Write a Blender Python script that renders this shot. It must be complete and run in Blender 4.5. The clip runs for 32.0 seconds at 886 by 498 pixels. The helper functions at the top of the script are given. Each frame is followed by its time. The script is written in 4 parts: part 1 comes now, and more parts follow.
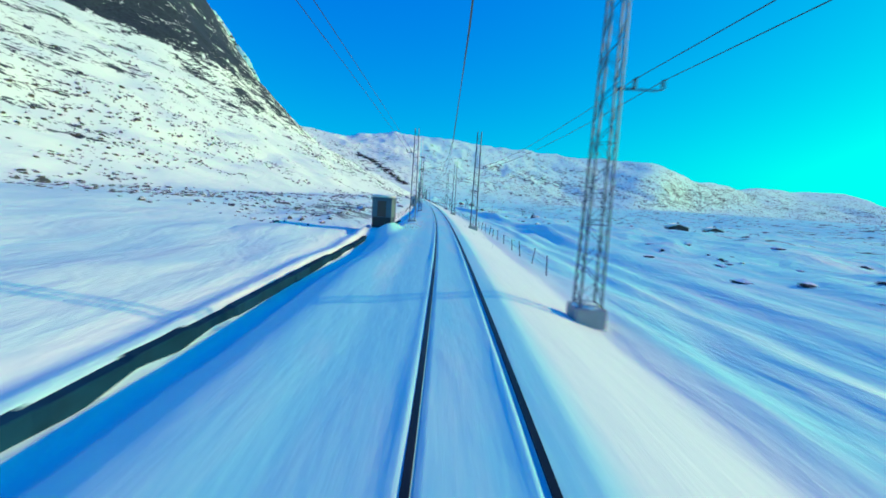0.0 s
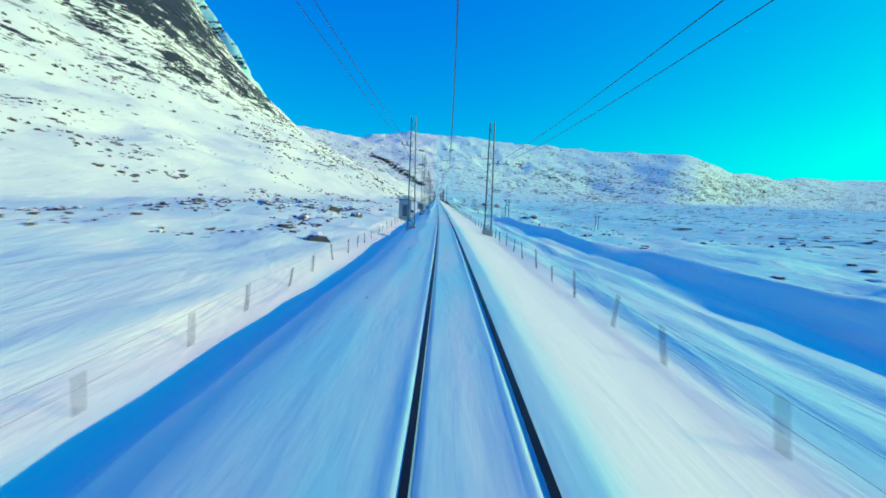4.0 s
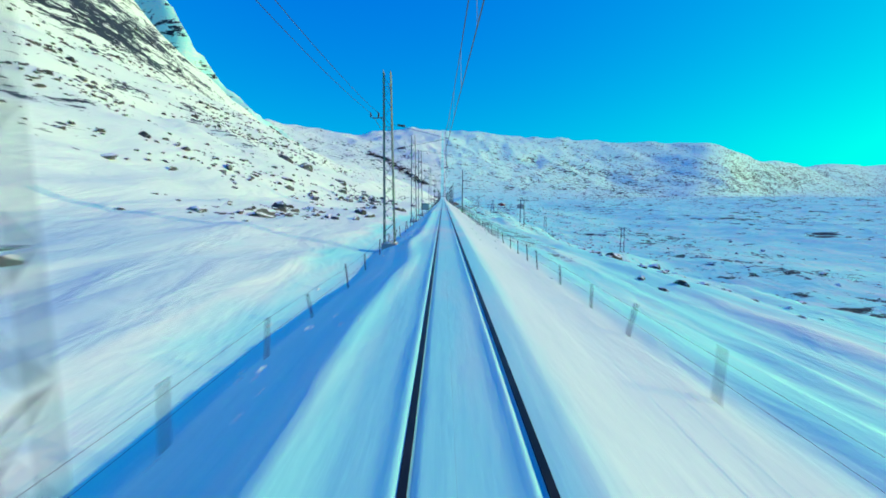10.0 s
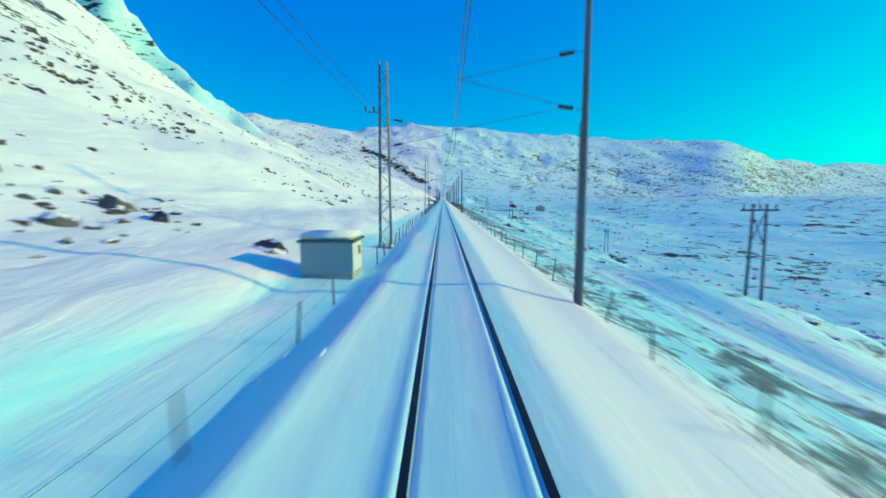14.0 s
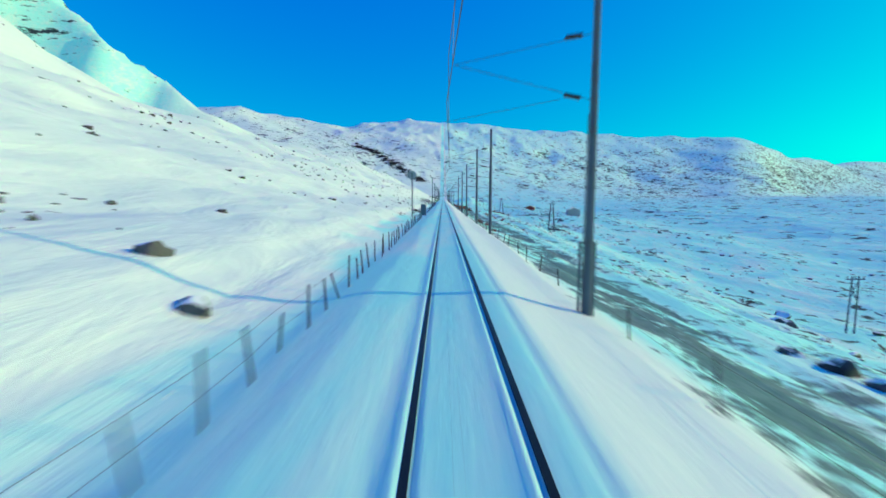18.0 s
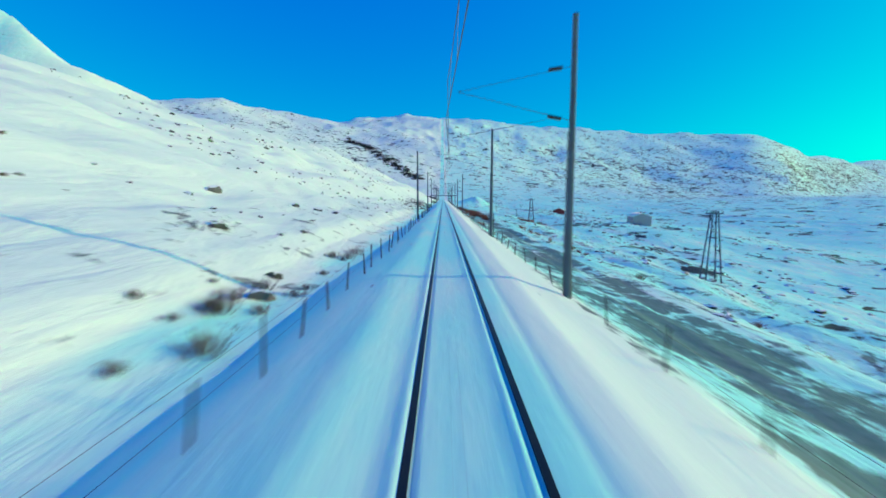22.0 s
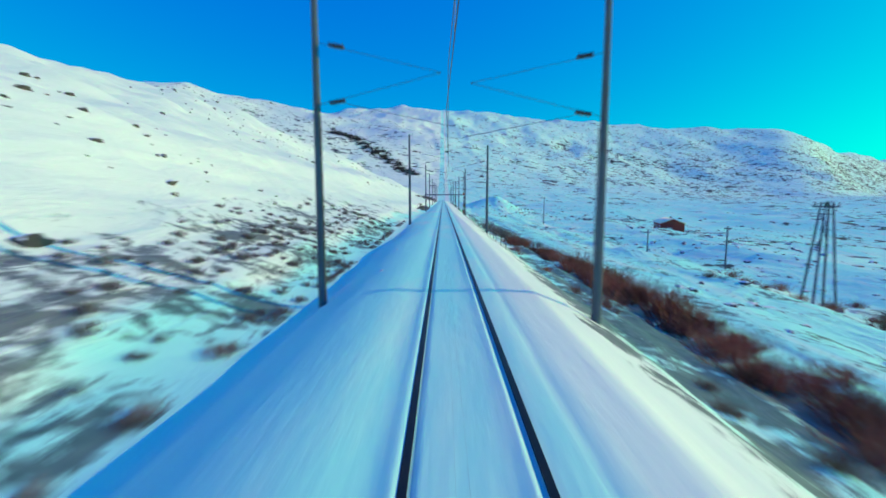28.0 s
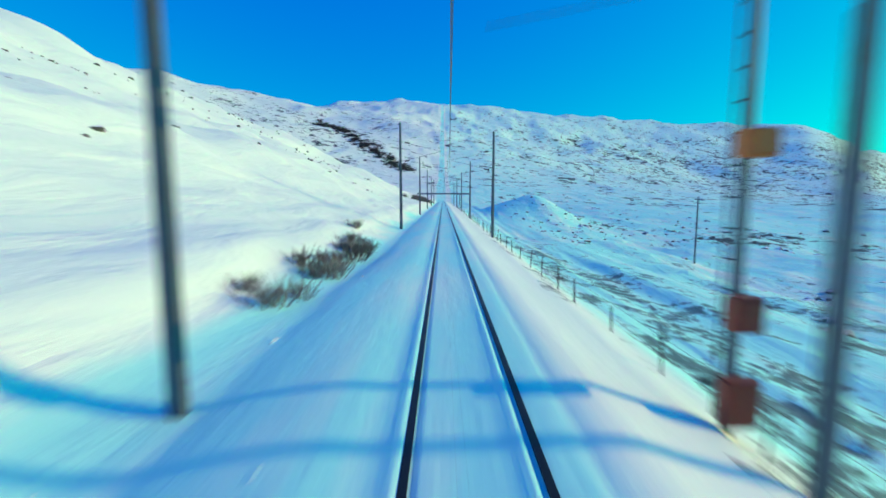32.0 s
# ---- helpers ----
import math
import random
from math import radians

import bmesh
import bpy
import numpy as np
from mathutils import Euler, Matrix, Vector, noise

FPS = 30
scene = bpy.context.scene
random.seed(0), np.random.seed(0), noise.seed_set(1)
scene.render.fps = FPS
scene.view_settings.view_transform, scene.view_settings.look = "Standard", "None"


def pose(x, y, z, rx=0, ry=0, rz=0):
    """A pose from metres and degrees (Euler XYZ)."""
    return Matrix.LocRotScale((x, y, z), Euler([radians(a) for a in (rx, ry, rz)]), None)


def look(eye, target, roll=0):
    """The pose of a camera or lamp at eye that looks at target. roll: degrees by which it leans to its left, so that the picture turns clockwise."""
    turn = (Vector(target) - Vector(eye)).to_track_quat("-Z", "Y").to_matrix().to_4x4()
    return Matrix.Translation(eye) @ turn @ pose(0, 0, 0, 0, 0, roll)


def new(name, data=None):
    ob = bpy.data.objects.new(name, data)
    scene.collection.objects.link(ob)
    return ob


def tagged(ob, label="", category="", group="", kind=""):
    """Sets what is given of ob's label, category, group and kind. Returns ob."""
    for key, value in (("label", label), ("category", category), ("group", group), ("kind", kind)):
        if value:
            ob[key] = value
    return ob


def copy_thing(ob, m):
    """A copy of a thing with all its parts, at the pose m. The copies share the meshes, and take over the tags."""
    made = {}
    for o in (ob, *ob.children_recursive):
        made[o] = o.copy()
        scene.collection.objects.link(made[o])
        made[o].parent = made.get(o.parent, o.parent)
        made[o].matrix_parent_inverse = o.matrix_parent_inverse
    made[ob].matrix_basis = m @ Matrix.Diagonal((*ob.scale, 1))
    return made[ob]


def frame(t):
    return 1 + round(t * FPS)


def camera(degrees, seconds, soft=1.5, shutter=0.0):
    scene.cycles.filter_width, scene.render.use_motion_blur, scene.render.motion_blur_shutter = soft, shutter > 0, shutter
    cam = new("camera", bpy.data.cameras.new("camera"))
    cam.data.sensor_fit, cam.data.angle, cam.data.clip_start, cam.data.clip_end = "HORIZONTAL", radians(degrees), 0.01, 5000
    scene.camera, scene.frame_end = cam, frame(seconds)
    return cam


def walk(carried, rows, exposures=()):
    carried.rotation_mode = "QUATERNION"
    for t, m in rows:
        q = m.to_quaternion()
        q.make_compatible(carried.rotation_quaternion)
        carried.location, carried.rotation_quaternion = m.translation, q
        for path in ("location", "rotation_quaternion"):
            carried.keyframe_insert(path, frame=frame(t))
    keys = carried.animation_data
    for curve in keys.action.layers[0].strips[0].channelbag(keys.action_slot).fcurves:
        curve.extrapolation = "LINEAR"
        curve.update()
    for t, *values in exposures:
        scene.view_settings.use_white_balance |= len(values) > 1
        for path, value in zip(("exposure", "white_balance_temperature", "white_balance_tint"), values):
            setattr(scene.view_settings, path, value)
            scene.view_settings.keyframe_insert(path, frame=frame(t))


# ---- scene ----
# ---- plan of the line: s metres along the track, u metres to its right, z up from the rail head ----
TURN, EASE, CANT = radians(3.6), 200.0, radians(3.7)
LEVEL, SIDE, SPEED, TILT = 2.9, -0.34, 24.0, 6.5


def bend(s):
    """Centre line x, y and heading (to the right of +y) at s; an easing left bend, then straight."""
    k = min(max(1 - s / EASE, 0.0), 1.5)
    return -TURN * EASE / 3 * k ** 3, s, TURN * k * k


def lean(s):
    return CANT * min(max(1 - s / EASE, 0.0), 1.2)


def at(s, u=0.0, z=0.0):
    x, y, a = bend(s)
    return Vector((x + u * math.cos(a), y - u * math.sin(a), z))


def canted(s, u, z):
    """A place that leans with the track."""
    c = lean(s)
    return at(s, u * math.cos(c) - z * math.sin(c), u * math.sin(c) + z * math.cos(c))
cam = camera(88.8, 32.0, soft=1.7, shutter=0.45)
rows = []
for i in range(65):
    t = i * 0.5
    s = SPEED * t
    eye = canted(s, SIDE, LEVEL)
    rows.append((t, pose(*eye, 90 - TILT, 0, -math.degrees(bend(s)[2])) @ pose(0, 0, 0, 0, 0, math.degrees(lean(s)))))
walk(cam, rows, exposures=[(0, 0.10), (6, 0.07), (13, 0.04), (22, -0.03), (28, -0.03), (30, 0.12), (31, 0.05), (32, 0.0)])
# ---- light ----
SUN_UP, SUN_TURN = radians(18.5), radians(85)
SKY_TONE = ((1, 1.12, 1.36), (2, 0.15, 5.85))
world = bpy.data.worlds.new("world")
scene.world = world
world.use_nodes = True
wn = world.node_tree.nodes
sky = wn.new("ShaderNodeTexSky")
sky.sky_type, sky.sun_disc, sky.sun_elevation, sky.sun_rotation = "NISHITA", False, SUN_UP, SUN_TURN
sky.altitude, sky.air_density, sky.dust_density, sky.ozone_density = 700, 1.0, 2.0, 6.0
# a deep blue zenith that turns cyan towards the sun's side
split, join = wn.new("ShaderNodeSeparateColor"), wn.new("ShaderNodeCombineColor")
world.node_tree.links.new(sky.outputs["Color"], split.inputs[0])
for channel, power, gain in SKY_TONE:
    raised, scaled = wn.new("ShaderNodeMath"), wn.new("ShaderNodeMath")
    raised.operation, scaled.operation = "POWER", "MULTIPLY"
    raised.inputs[1].default_value, scaled.inputs[1].default_value = power, gain
    world.node_tree.links.new(split.outputs[channel], raised.inputs[0])
    world.node_tree.links.new(raised.outputs[0], scaled.inputs[0])
    world.node_tree.links.new(scaled.outputs[0], join.inputs[channel])
join.inputs[0].default_value = 0.0
world.node_tree.links.new(join.outputs[0], wn["Background"].inputs["Color"])
wn["Background"].inputs["Strength"].default_value = 0.11
sun = new("sun", bpy.data.lights.new("sun", "SUN"))
sun.data.energy, sun.data.angle, sun.data.color = 3.2, radians(0.6), (1.0, 0.67, 0.26)
sun_way = Vector((math.sin(SUN_TURN) * math.cos(SUN_UP), math.cos(SUN_TURN) * math.cos(SUN_UP), math.sin(SUN_UP)))
sun.matrix_world = look(sun_way * 100, (0, 0, 0))
# ---- materials ----
def material(name, base, rough_v=0.8, metal=0.0, grain=8.0, spread=0.18, bump=0.2, tint=None, stains=0.0, stain_col=(.1, .07, .05), stain_scale=1.5, stretch=(1, 1, 1), per_object=0.0):
    """Base colour varied at two scales, worn gloss and a fine relief, in object metres."""
    m = bpy.data.materials.new(name)
    m.use_nodes = True
    n, l = m.node_tree.nodes, m.node_tree.links
    p = n["Principled BSDF"]
    p.inputs["Metallic"].default_value = metal
    co = n.new("ShaderNodeTexCoord")
    mp = n.new("ShaderNodeMapping")
    mp.inputs["Scale"].default_value = stretch
    l.new(co.outputs["Object"], mp.inputs["Vector"])
    fine, wide = n.new("ShaderNodeTexNoise"), n.new("ShaderNodeTexNoise")
    for t, sc, de in ((fine, grain, 6), (wide, grain / 7, 3)):
        t.inputs["Scale"].default_value, t.inputs["Detail"].default_value = sc, de
        l.new(mp.outputs["Vector"], t.inputs["Vector"])
    ramp = n.new("ShaderNodeValToRGB")
    lo = tuple(c * (1 - spread) for c in base)
    hi = tint or tuple(min(c * (1 + spread), 1) for c in base)
    ramp.color_ramp.elements[0].position, ramp.color_ramp.elements[1].position = 0.3, 0.7
    ramp.color_ramp.elements[0].color, ramp.color_ramp.elements[1].color = (*lo, 1), (*hi, 1)
    add = n.new("ShaderNodeMath")
    add.operation = "ADD"
    half = n.new("ShaderNodeMath")
    half.operation, half.inputs[1].default_value = "MULTIPLY", 0.5
    l.new(fine.outputs["Fac"], add.inputs[0]), l.new(wide.outputs["Fac"], add.inputs[1])
    l.new(add.outputs[0], half.inputs[0])
    last = half.outputs[0]
    if per_object:
        oi = n.new("ShaderNodeObjectInfo")
        mr = n.new("ShaderNodeMapRange")
        mr.inputs["To Min"].default_value, mr.inputs["To Max"].default_value = -per_object, per_object
        l.new(oi.outputs["Random"], mr.inputs["Value"])
        s2 = n.new("ShaderNodeMath")
        s2.operation = "ADD"
        l.new(last, s2.inputs[0]), l.new(mr.outputs["Result"], s2.inputs[1])
        last = s2.outputs[0]
    l.new(last, ramp.inputs["Fac"])
    col = ramp.outputs["Color"]
    if stains:
        st = n.new("ShaderNodeTexNoise")
        st.inputs["Scale"].default_value, st.inputs["Detail"].default_value = stain_scale, 5
        l.new(co.outputs["Object"], st.inputs["Vector"])
        sr = n.new("ShaderNodeMapRange")
        sr.inputs["From Min"].default_value, sr.inputs["From Max"].default_value = 0.5, 0.68
        sr.inputs["To Max"].default_value = stains
        l.new(st.outputs["Fac"], sr.inputs["Value"])
        mx = n.new("ShaderNodeMixRGB")
        mx.inputs["Color2"].default_value = (*stain_col, 1)
        l.new(sr.outputs["Result"], mx.inputs["Fac"]), l.new(col, mx.inputs["Color1"])
        col = mx.outputs["Color"]
    l.new(col, p.inputs["Base Color"])
    rr = n.new("ShaderNodeMapRange")
    rr.inputs["To Min"].default_value, rr.inputs["To Max"].default_value = max(rough_v - .15, .05), min(rough_v + .12, 1)
    l.new(fine.outputs["Fac"], rr.inputs["Value"]), l.new(rr.outputs["Result"], p.inputs["Roughness"])
    if bump:
        b = n.new("ShaderNodeBump")
        b.inputs["Strength"].default_value, b.inputs["Distance"].default_value = bump, 0.02
        l.new(fine.outputs["Fac"], b.inputs["Height"]), l.new(b.outputs["Normal"], p.inputs["Normal"])
    return m


def snow_land():
    """Snow with wind ripples; bare rock and heather where the 'bare' attribute is high."""
    m = bpy.data.materials.new("snow_land")
    m.use_nodes = True
    n, l = m.node_tree.nodes, m.node_tree.links
    p = n["Principled BSDF"]

    def node(kind, **kw):
        nd = n.new(kind)
        for k, v in kw.items():
            nd.inputs[k].default_value = v
        return nd

    def math_node(op, a, b):
        nd = n.new("ShaderNodeMath")
        nd.operation = op
        for i, v in enumerate((a, b)):
            if isinstance(v, (int, float)):
                nd.inputs[i].default_value = v
            else:
                l.new(v, nd.inputs[i])
        return nd.outputs[0]

    def noise_at(vec, scale, detail=5, distortion=0.0, rough_n=0.55):
        nd = node("ShaderNodeTexNoise", Scale=scale, Detail=detail, Distortion=distortion, Roughness=rough_n)
        l.new(vec, nd.inputs["Vector"])
        return nd.outputs["Fac"]
    co = n.new("ShaderNodeTexCoord").outputs["Object"]
    flat = n.new("ShaderNodeMapping")
    flat.inputs["Scale"].default_value = (1, 1, 3.6)
    l.new(co, flat.inputs["Vector"])
    along = n.new("ShaderNodeMapping")
    along.inputs["Scale"].default_value = (1, 0.12, 1)
    l.new(co, along.inputs["Vector"])
    wind = n.new("ShaderNodeMapping")
    wind.inputs["Scale"].default_value, wind.inputs["Rotation"].default_value = (1, 0.35, 1), (0, 0, radians(35))
    l.new(co, wind.inputs["Vector"])
    bare = n.new("ShaderNodeAttribute")
    bare.attribute_name = "bare"
    swept = n.new("ShaderNodeAttribute")
    swept.attribute_name = "swept"
    # rock cover: broad patches broken by small ones
    broad = noise_at(flat.outputs["Vector"], 0.013, 4)
    mid = noise_at(flat.outputs["Vector"], 0.06, 4, 0.6, 0.55)
    small = noise_at(flat.outputs["Vector"], 0.3, 6, 0.5, 0.68)
    large = noise_at(flat.outputs["Vector"], 0.085, 2, 0.8, 0.5)
    crag = n.new("ShaderNodeAttribute")
    crag.attribute_name = "crag"
    grit = n.new("ShaderNodeMix")
    l.new(crag.outputs["Fac"], grit.inputs[0]), l.new(small, grit.inputs[2]), l.new(large, grit.inputs[3])
    mixn = math_node("ADD", math_node("MULTIPLY", broad, 0.22), math_node("ADD", math_node("MULTIPLY", mid, 0.36), math_node("MULTIPLY", grit.outputs[0], 0.42)))
    cut = math_node("SUBTRACT", 0.72, math_node("MULTIPLY", bare.outputs["Fac"], 0.36))
    mask = node("ShaderNodeMapRange")
    mask.inputs["From Min"].default_value, mask.inputs["From Max"].default_value = 0.0, 0.008
    l.new(math_node("SUBTRACT", mixn, cut), mask.inputs["Value"])
    # snow colour
    ramp = n.new("ShaderNodeValToRGB")
    ramp.color_ramp.elements[0].position, ramp.color_ramp.elements[1].position = 0.3, 0.7
    ramp.color_ramp.elements[0].color, ramp.color_ramp.elements[1].color = (.85, .92, .82, 1), (.92, .96, .88, 1)
    l.new(math_node("MULTIPLY", math_node("ADD", noise_at(along.outputs["Vector"], 1.1, 6), noise_at(co, 0.09, 4)), 0.5), ramp.inputs["Fac"])
    # cyan of weakly lit and shaded snow, painted into the base colour in patches
    shade_cyan = n.new("ShaderNodeAttribute")
    shade_cyan.attribute_name = "shade_cyan"
    cyan_mix = n.new("ShaderNodeMixRGB")
    cyan_mix.inputs["Color2"].default_value = (.40, .96, .88, 1)
    cyan_patches = node("ShaderNodeMapRange")
    cyan_patches.inputs["From Min"].default_value, cyan_patches.inputs["From Max"].default_value = 0.30, 0.54
    l.new(math_node("ADD", math_node("MULTIPLY", noise_at(wind.outputs["Vector"], 0.12, 5, 0.6), 0.5), math_node("MULTIPLY", noise_at(along.outputs["Vector"], 0.7, 5), 0.5)), cyan_patches.inputs["Value"])
    l.new(math_node("MULTIPLY", shade_cyan.outputs["Fac"], cyan_patches.outputs["Result"]), cyan_mix.inputs["Fac"]), l.new(ramp.outputs["Color"], cyan_mix.inputs["Color1"])
    # rock colour
    rock = n.new("ShaderNodeValToRGB")
    rock.color_ramp.elements[0].position, rock.color_ramp.elements[1].position = 0.3, 0.7
    rock.color_ramp.elements[0].color, rock.color_ramp.elements[1].color = (.013, .020, .028, 1), (.048, .062, .078, 1)
    l.new(noise_at(flat.outputs["Vector"], 0.5, 6), rock.inputs["Fac"])
    mix = n.new("ShaderNodeMixRGB")
    l.new(mask.outputs["Result"], mix.inputs["Fac"])
    l.new(cyan_mix.outputs["Color"], mix.inputs["Color1"]), l.new(rock.outputs["Color"], mix.inputs["Color2"])
    scrub = n.new("ShaderNodeAttribute")
    scrub.attribute_name = "scrub"
    tuft = math_node("ADD", math_node("MULTIPLY", noise_at(co, 1.3, 7, 0.8, 0.72), 0.55), math_node("MULTIPLY", noise_at(co, 0.3, 4, 0.6), 0.45))
    tuft = math_node("SUBTRACT", math_node("MULTIPLY", tuft, 2.2), 0.6)
    cover = node("ShaderNodeMapRange")
    cover.inputs["From Min"].default_value, cover.inputs["From Max"].default_value = 0.67, 0.76
    cover.inputs["To Max"].default_value = 0.85
    l.new(math_node("ADD", tuft, math_node("MULTIPLY", scrub.outputs["Fac"], 0.5)), cover.inputs["Value"])
    some = math_node("MULTIPLY", cover.outputs["Result"], math_node("GREATER_THAN", scrub.outputs["Fac"], 0.01))
    grass = n.new("ShaderNodeValToRGB")
    grass.color_ramp.elements[0].position, grass.color_ramp.elements[1].position = 0.35, 0.7
    grass.color_ramp.elements[0].color, grass.color_ramp.elements[1].color = (.022, .036, .05, 1), (.10, .125, .15, 1)
    l.new(noise_at(co, 2.5, 5), grass.inputs["Fac"])
    mix2 = n.new("ShaderNodeMixRGB")
    l.new(some, mix2.inputs["Fac"])
    l.new(mix.outputs["Color"], mix2.inputs["Color1"]), l.new(grass.outputs["Color"], mix2.inputs["Color2"])
    l.new(mix2.outputs["Color"], p.inputs["Base Color"])
    p.inputs["Roughness"].default_value = 0.75
    p.inputs["Specular IOR Level"].default_value = 0.25
    # relief: train-swept streaks near the rails, drifts and grain elsewhere
    streak = math_node("MULTIPLY", noise_at(along.outputs["Vector"], 2.2, 6), swept.outputs["Fac"])
    calm = math_node("SUBTRACT", 1.25, swept.outputs["Fac"])
    drift = math_node("MULTIPLY", noise_at(wind.outputs["Vector"], 0.5, 7, 0.5), calm)
    hump = n.new("ShaderNodeAttribute")
    hump.attribute_name = "hummock"
    drift = math_node("ADD", drift, math_node("MULTIPLY", math_node("MULTIPLY", noise_at(co, 0.33, 6, 0.9, 0.6), hump.outputs["Fac"]), 2.2))
    drift = math_node("ADD", drift, math_node("MULTIPLY", math_node("MULTIPLY", noise_at(flat.outputs["Vector"], 0.04, 5, 0.6, 0.55), crag.outputs["Fac"]), 20.0))
    height = math_node("ADD", math_node("ADD", math_node("MULTIPLY", streak, 0.10), drift), math_node("MULTIPLY", noise_at(co, 5, 4), 0.05))
    b = node("ShaderNodeBump", Strength=0.45, Distance=0.45)
    l.new(height, b.inputs["Height"]), l.new(b.outputs["Normal"], p.inputs["Normal"])
    return m


SNOW_LAND = snow_land()
SNOW = material("packed_snow", (.82, .93, .83), .8, grain=5, spread=.05, bump=.5)
STEEL = material("rail_steel", (.022, .021, .022), .5, .6, grain=14, stains=.5, stain_col=(.09, .05, .03), stretch=(1, .1, 1))
ZINC = material("galvanised_steel", (.09, .135, .17), .6, .35, grain=10, stains=.35, stain_col=(.12, .08, .06))
TIMBER = material("weathered_pole_timber", (.085, .12, .155), .9, grain=12, spread=.35, bump=.5, stretch=(1, 1, .12), stains=.4)
POST = material("grey_fence_wood", (.075, .08, .085), .92, grain=16, spread=.35, bump=.6, stretch=(1, 1, .15), per_object=.25)
WIRE = material("copper_wire", (.045, .045, .045), .5, .6, grain=30, bump=0)
GLAZE = material("brown_glazed_ceramic", (.07, .035, .025), .25, grain=20, spread=.15, bump=0)
CONCRETE = material("cast_concrete", (.38, .37, .35), .9, grain=9, spread=.15, bump=.4, stains=.3, stain_col=(.2, .18, .16))
GREY_WALL = material("grey_painted_boards", (.11, .15, .175), .75, grain=6, spread=.12, bump=.3, stains=.35, stain_col=(.08, .09, .1))
# the embankment's shade on the wall is painted into this dark blue stone
WALL_STONE = material("shade_blue_stone", (.007, .05, .085), .85, grain=5, spread=.3, bump=.7, stains=.4, stain_col=(.008, .025, .04), per_object=.2)
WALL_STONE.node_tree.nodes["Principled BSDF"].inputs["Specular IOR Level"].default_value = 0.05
PALE_WALL = material("pale_grey_boards", (.36, .42, .46), .75, grain=6, spread=.1, bump=.3, stains=.3, stain_col=(.25, .23, .2))
WHITE_WALL = material("pale_render", (.58, .62, .64), .8, grain=6, spread=.08, bump=.3, stains=.25, stain_col=(.4, .36, .33))
BROWN_WALL = material("brown_stained_boards", (.12, .07, .05), .8, grain=6, spread=.25, bump=.4, stretch=(1, 1, .15))
RED_WALL = material("falu_red_boards", (.28, .035, .025), .8, grain=5, spread=.2, bump=.3, stretch=(1, 1, .15))
PINK_WALL = material("faded_red_boards", (.55, .40, .38), .8, grain=5, spread=.12, bump=.3, stretch=(1, 1, .15))
DARK = material("dark_opening", (.02, .02, .022), .5, grain=8, bump=.1)
GLASS = material("dim_window_glass", (.03, .035, .04), .12, grain=2, spread=.1, bump=0)
TRIM = material("white_trim", (.7, .7, .68), .6, grain=8, spread=.06)
RUST = material("rust_red_enamel", (.26, .05, .03), .6, grain=9, spread=.25, stains=.4, stain_col=(.08, .03, .02))
ORANGE = material("orange_enamel", (.55, .16, .04), .5, grain=9, spread=.15)
TWIG = material("birch_twigs", (.27, .075, .05), .85, grain=7, spread=.4, bump=.2, tint=(.44, .15, .10), per_object=.3)


def snow_dusted(name, lo, hi):
    """Rock with snow lying where its faces look upwards."""
    m = material(name, lo, .9, grain=3.5, spread=.45, bump=.7, tint=hi, per_object=.2)
    n, l = m.node_tree.nodes, m.node_tree.links
    p = n["Principled BSDF"]
    src = p.inputs["Base Color"].links[0].from_socket
    geo, sep = n.new("ShaderNodeNewGeometry"), n.new("ShaderNodeSeparateXYZ")
    l.new(geo.outputs["True Normal"], sep.inputs[0])
    nz = n.new("ShaderNodeTexNoise")
    nz.inputs["Scale"].default_value = 2.2
    l.new(geo.outputs["Position"], nz.inputs["Vector"])
    add = n.new("ShaderNodeMath")
    add.operation = "ADD"
    l.new(sep.outputs["Z"], add.inputs[0]), l.new(nz.outputs["Fac"], add.inputs[1])
    mr = n.new("ShaderNodeMapRange")
    mr.inputs["From Min"].default_value, mr.inputs["From Max"].default_value = 1.18, 1.26
    l.new(add.outputs[0], mr.inputs["Value"])
    mx = n.new("ShaderNodeMixRGB")
    mx.inputs["Color2"].default_value = (.88, .89, .9, 1)
    l.new(mr.outputs["Result"], mx.inputs["Fac"]), l.new(src, mx.inputs["Color1"])
    l.new(mx.outputs["Color"], p.inputs["Base Color"])
    return m


ROCK = snow_dusted("gneiss", (.045, .048, .052), (.12, .12, .125))
SCREE = snow_dusted("dark_scree", (.028, .028, .03), (.085, .08, .075))
TARRED_WALL = material("weathered_tarred_boards", (.33, .38, .41), .8, grain=6, spread=.3, bump=.4, stretch=(1, 1, .15), stains=.4, stain_col=(.06, .055, .055))
TWIG_GREY = material("grey_birch_twigs", (.15, .125, .125), .88, grain=7, spread=.4, bump=.2, tint=(.27, .23, .22), per_object=.3)
TWIG_DARK = material("dark_birch_twigs", (.035, .033, .036), .9, grain=7, spread=.4, bump=.2, tint=(.08, .07, .07))
# ---- the shape of the land ----
def grid_noise(x, y, seed=0):
    """Smooth value noise in -1..1 on arrays."""
    xi, yi = np.floor(x), np.floor(y)
    fx, fy = x - xi, y - yi
    fx, fy = fx * fx * (3 - 2 * fx), fy * fy * (3 - 2 * fy)

    def h(a, b):
        v = np.sin(a * 127.1 + b * 311.7 + seed * 74.7) * 43758.5453
        return (v - np.floor(v)) * 2 - 1
    return ((h(xi, yi) * (1 - fx) + h(xi + 1, yi) * fx) * (1 - fy)
            + (h(xi, yi + 1) * (1 - fx) + h(xi + 1, yi + 1) * fx) * fy)


def rough(x, y, seed=0, octaves=4):
    return sum(grid_noise(x * 2 ** k, y * 2 ** k, seed + k) / 1.9 ** k for k in range(octaves))


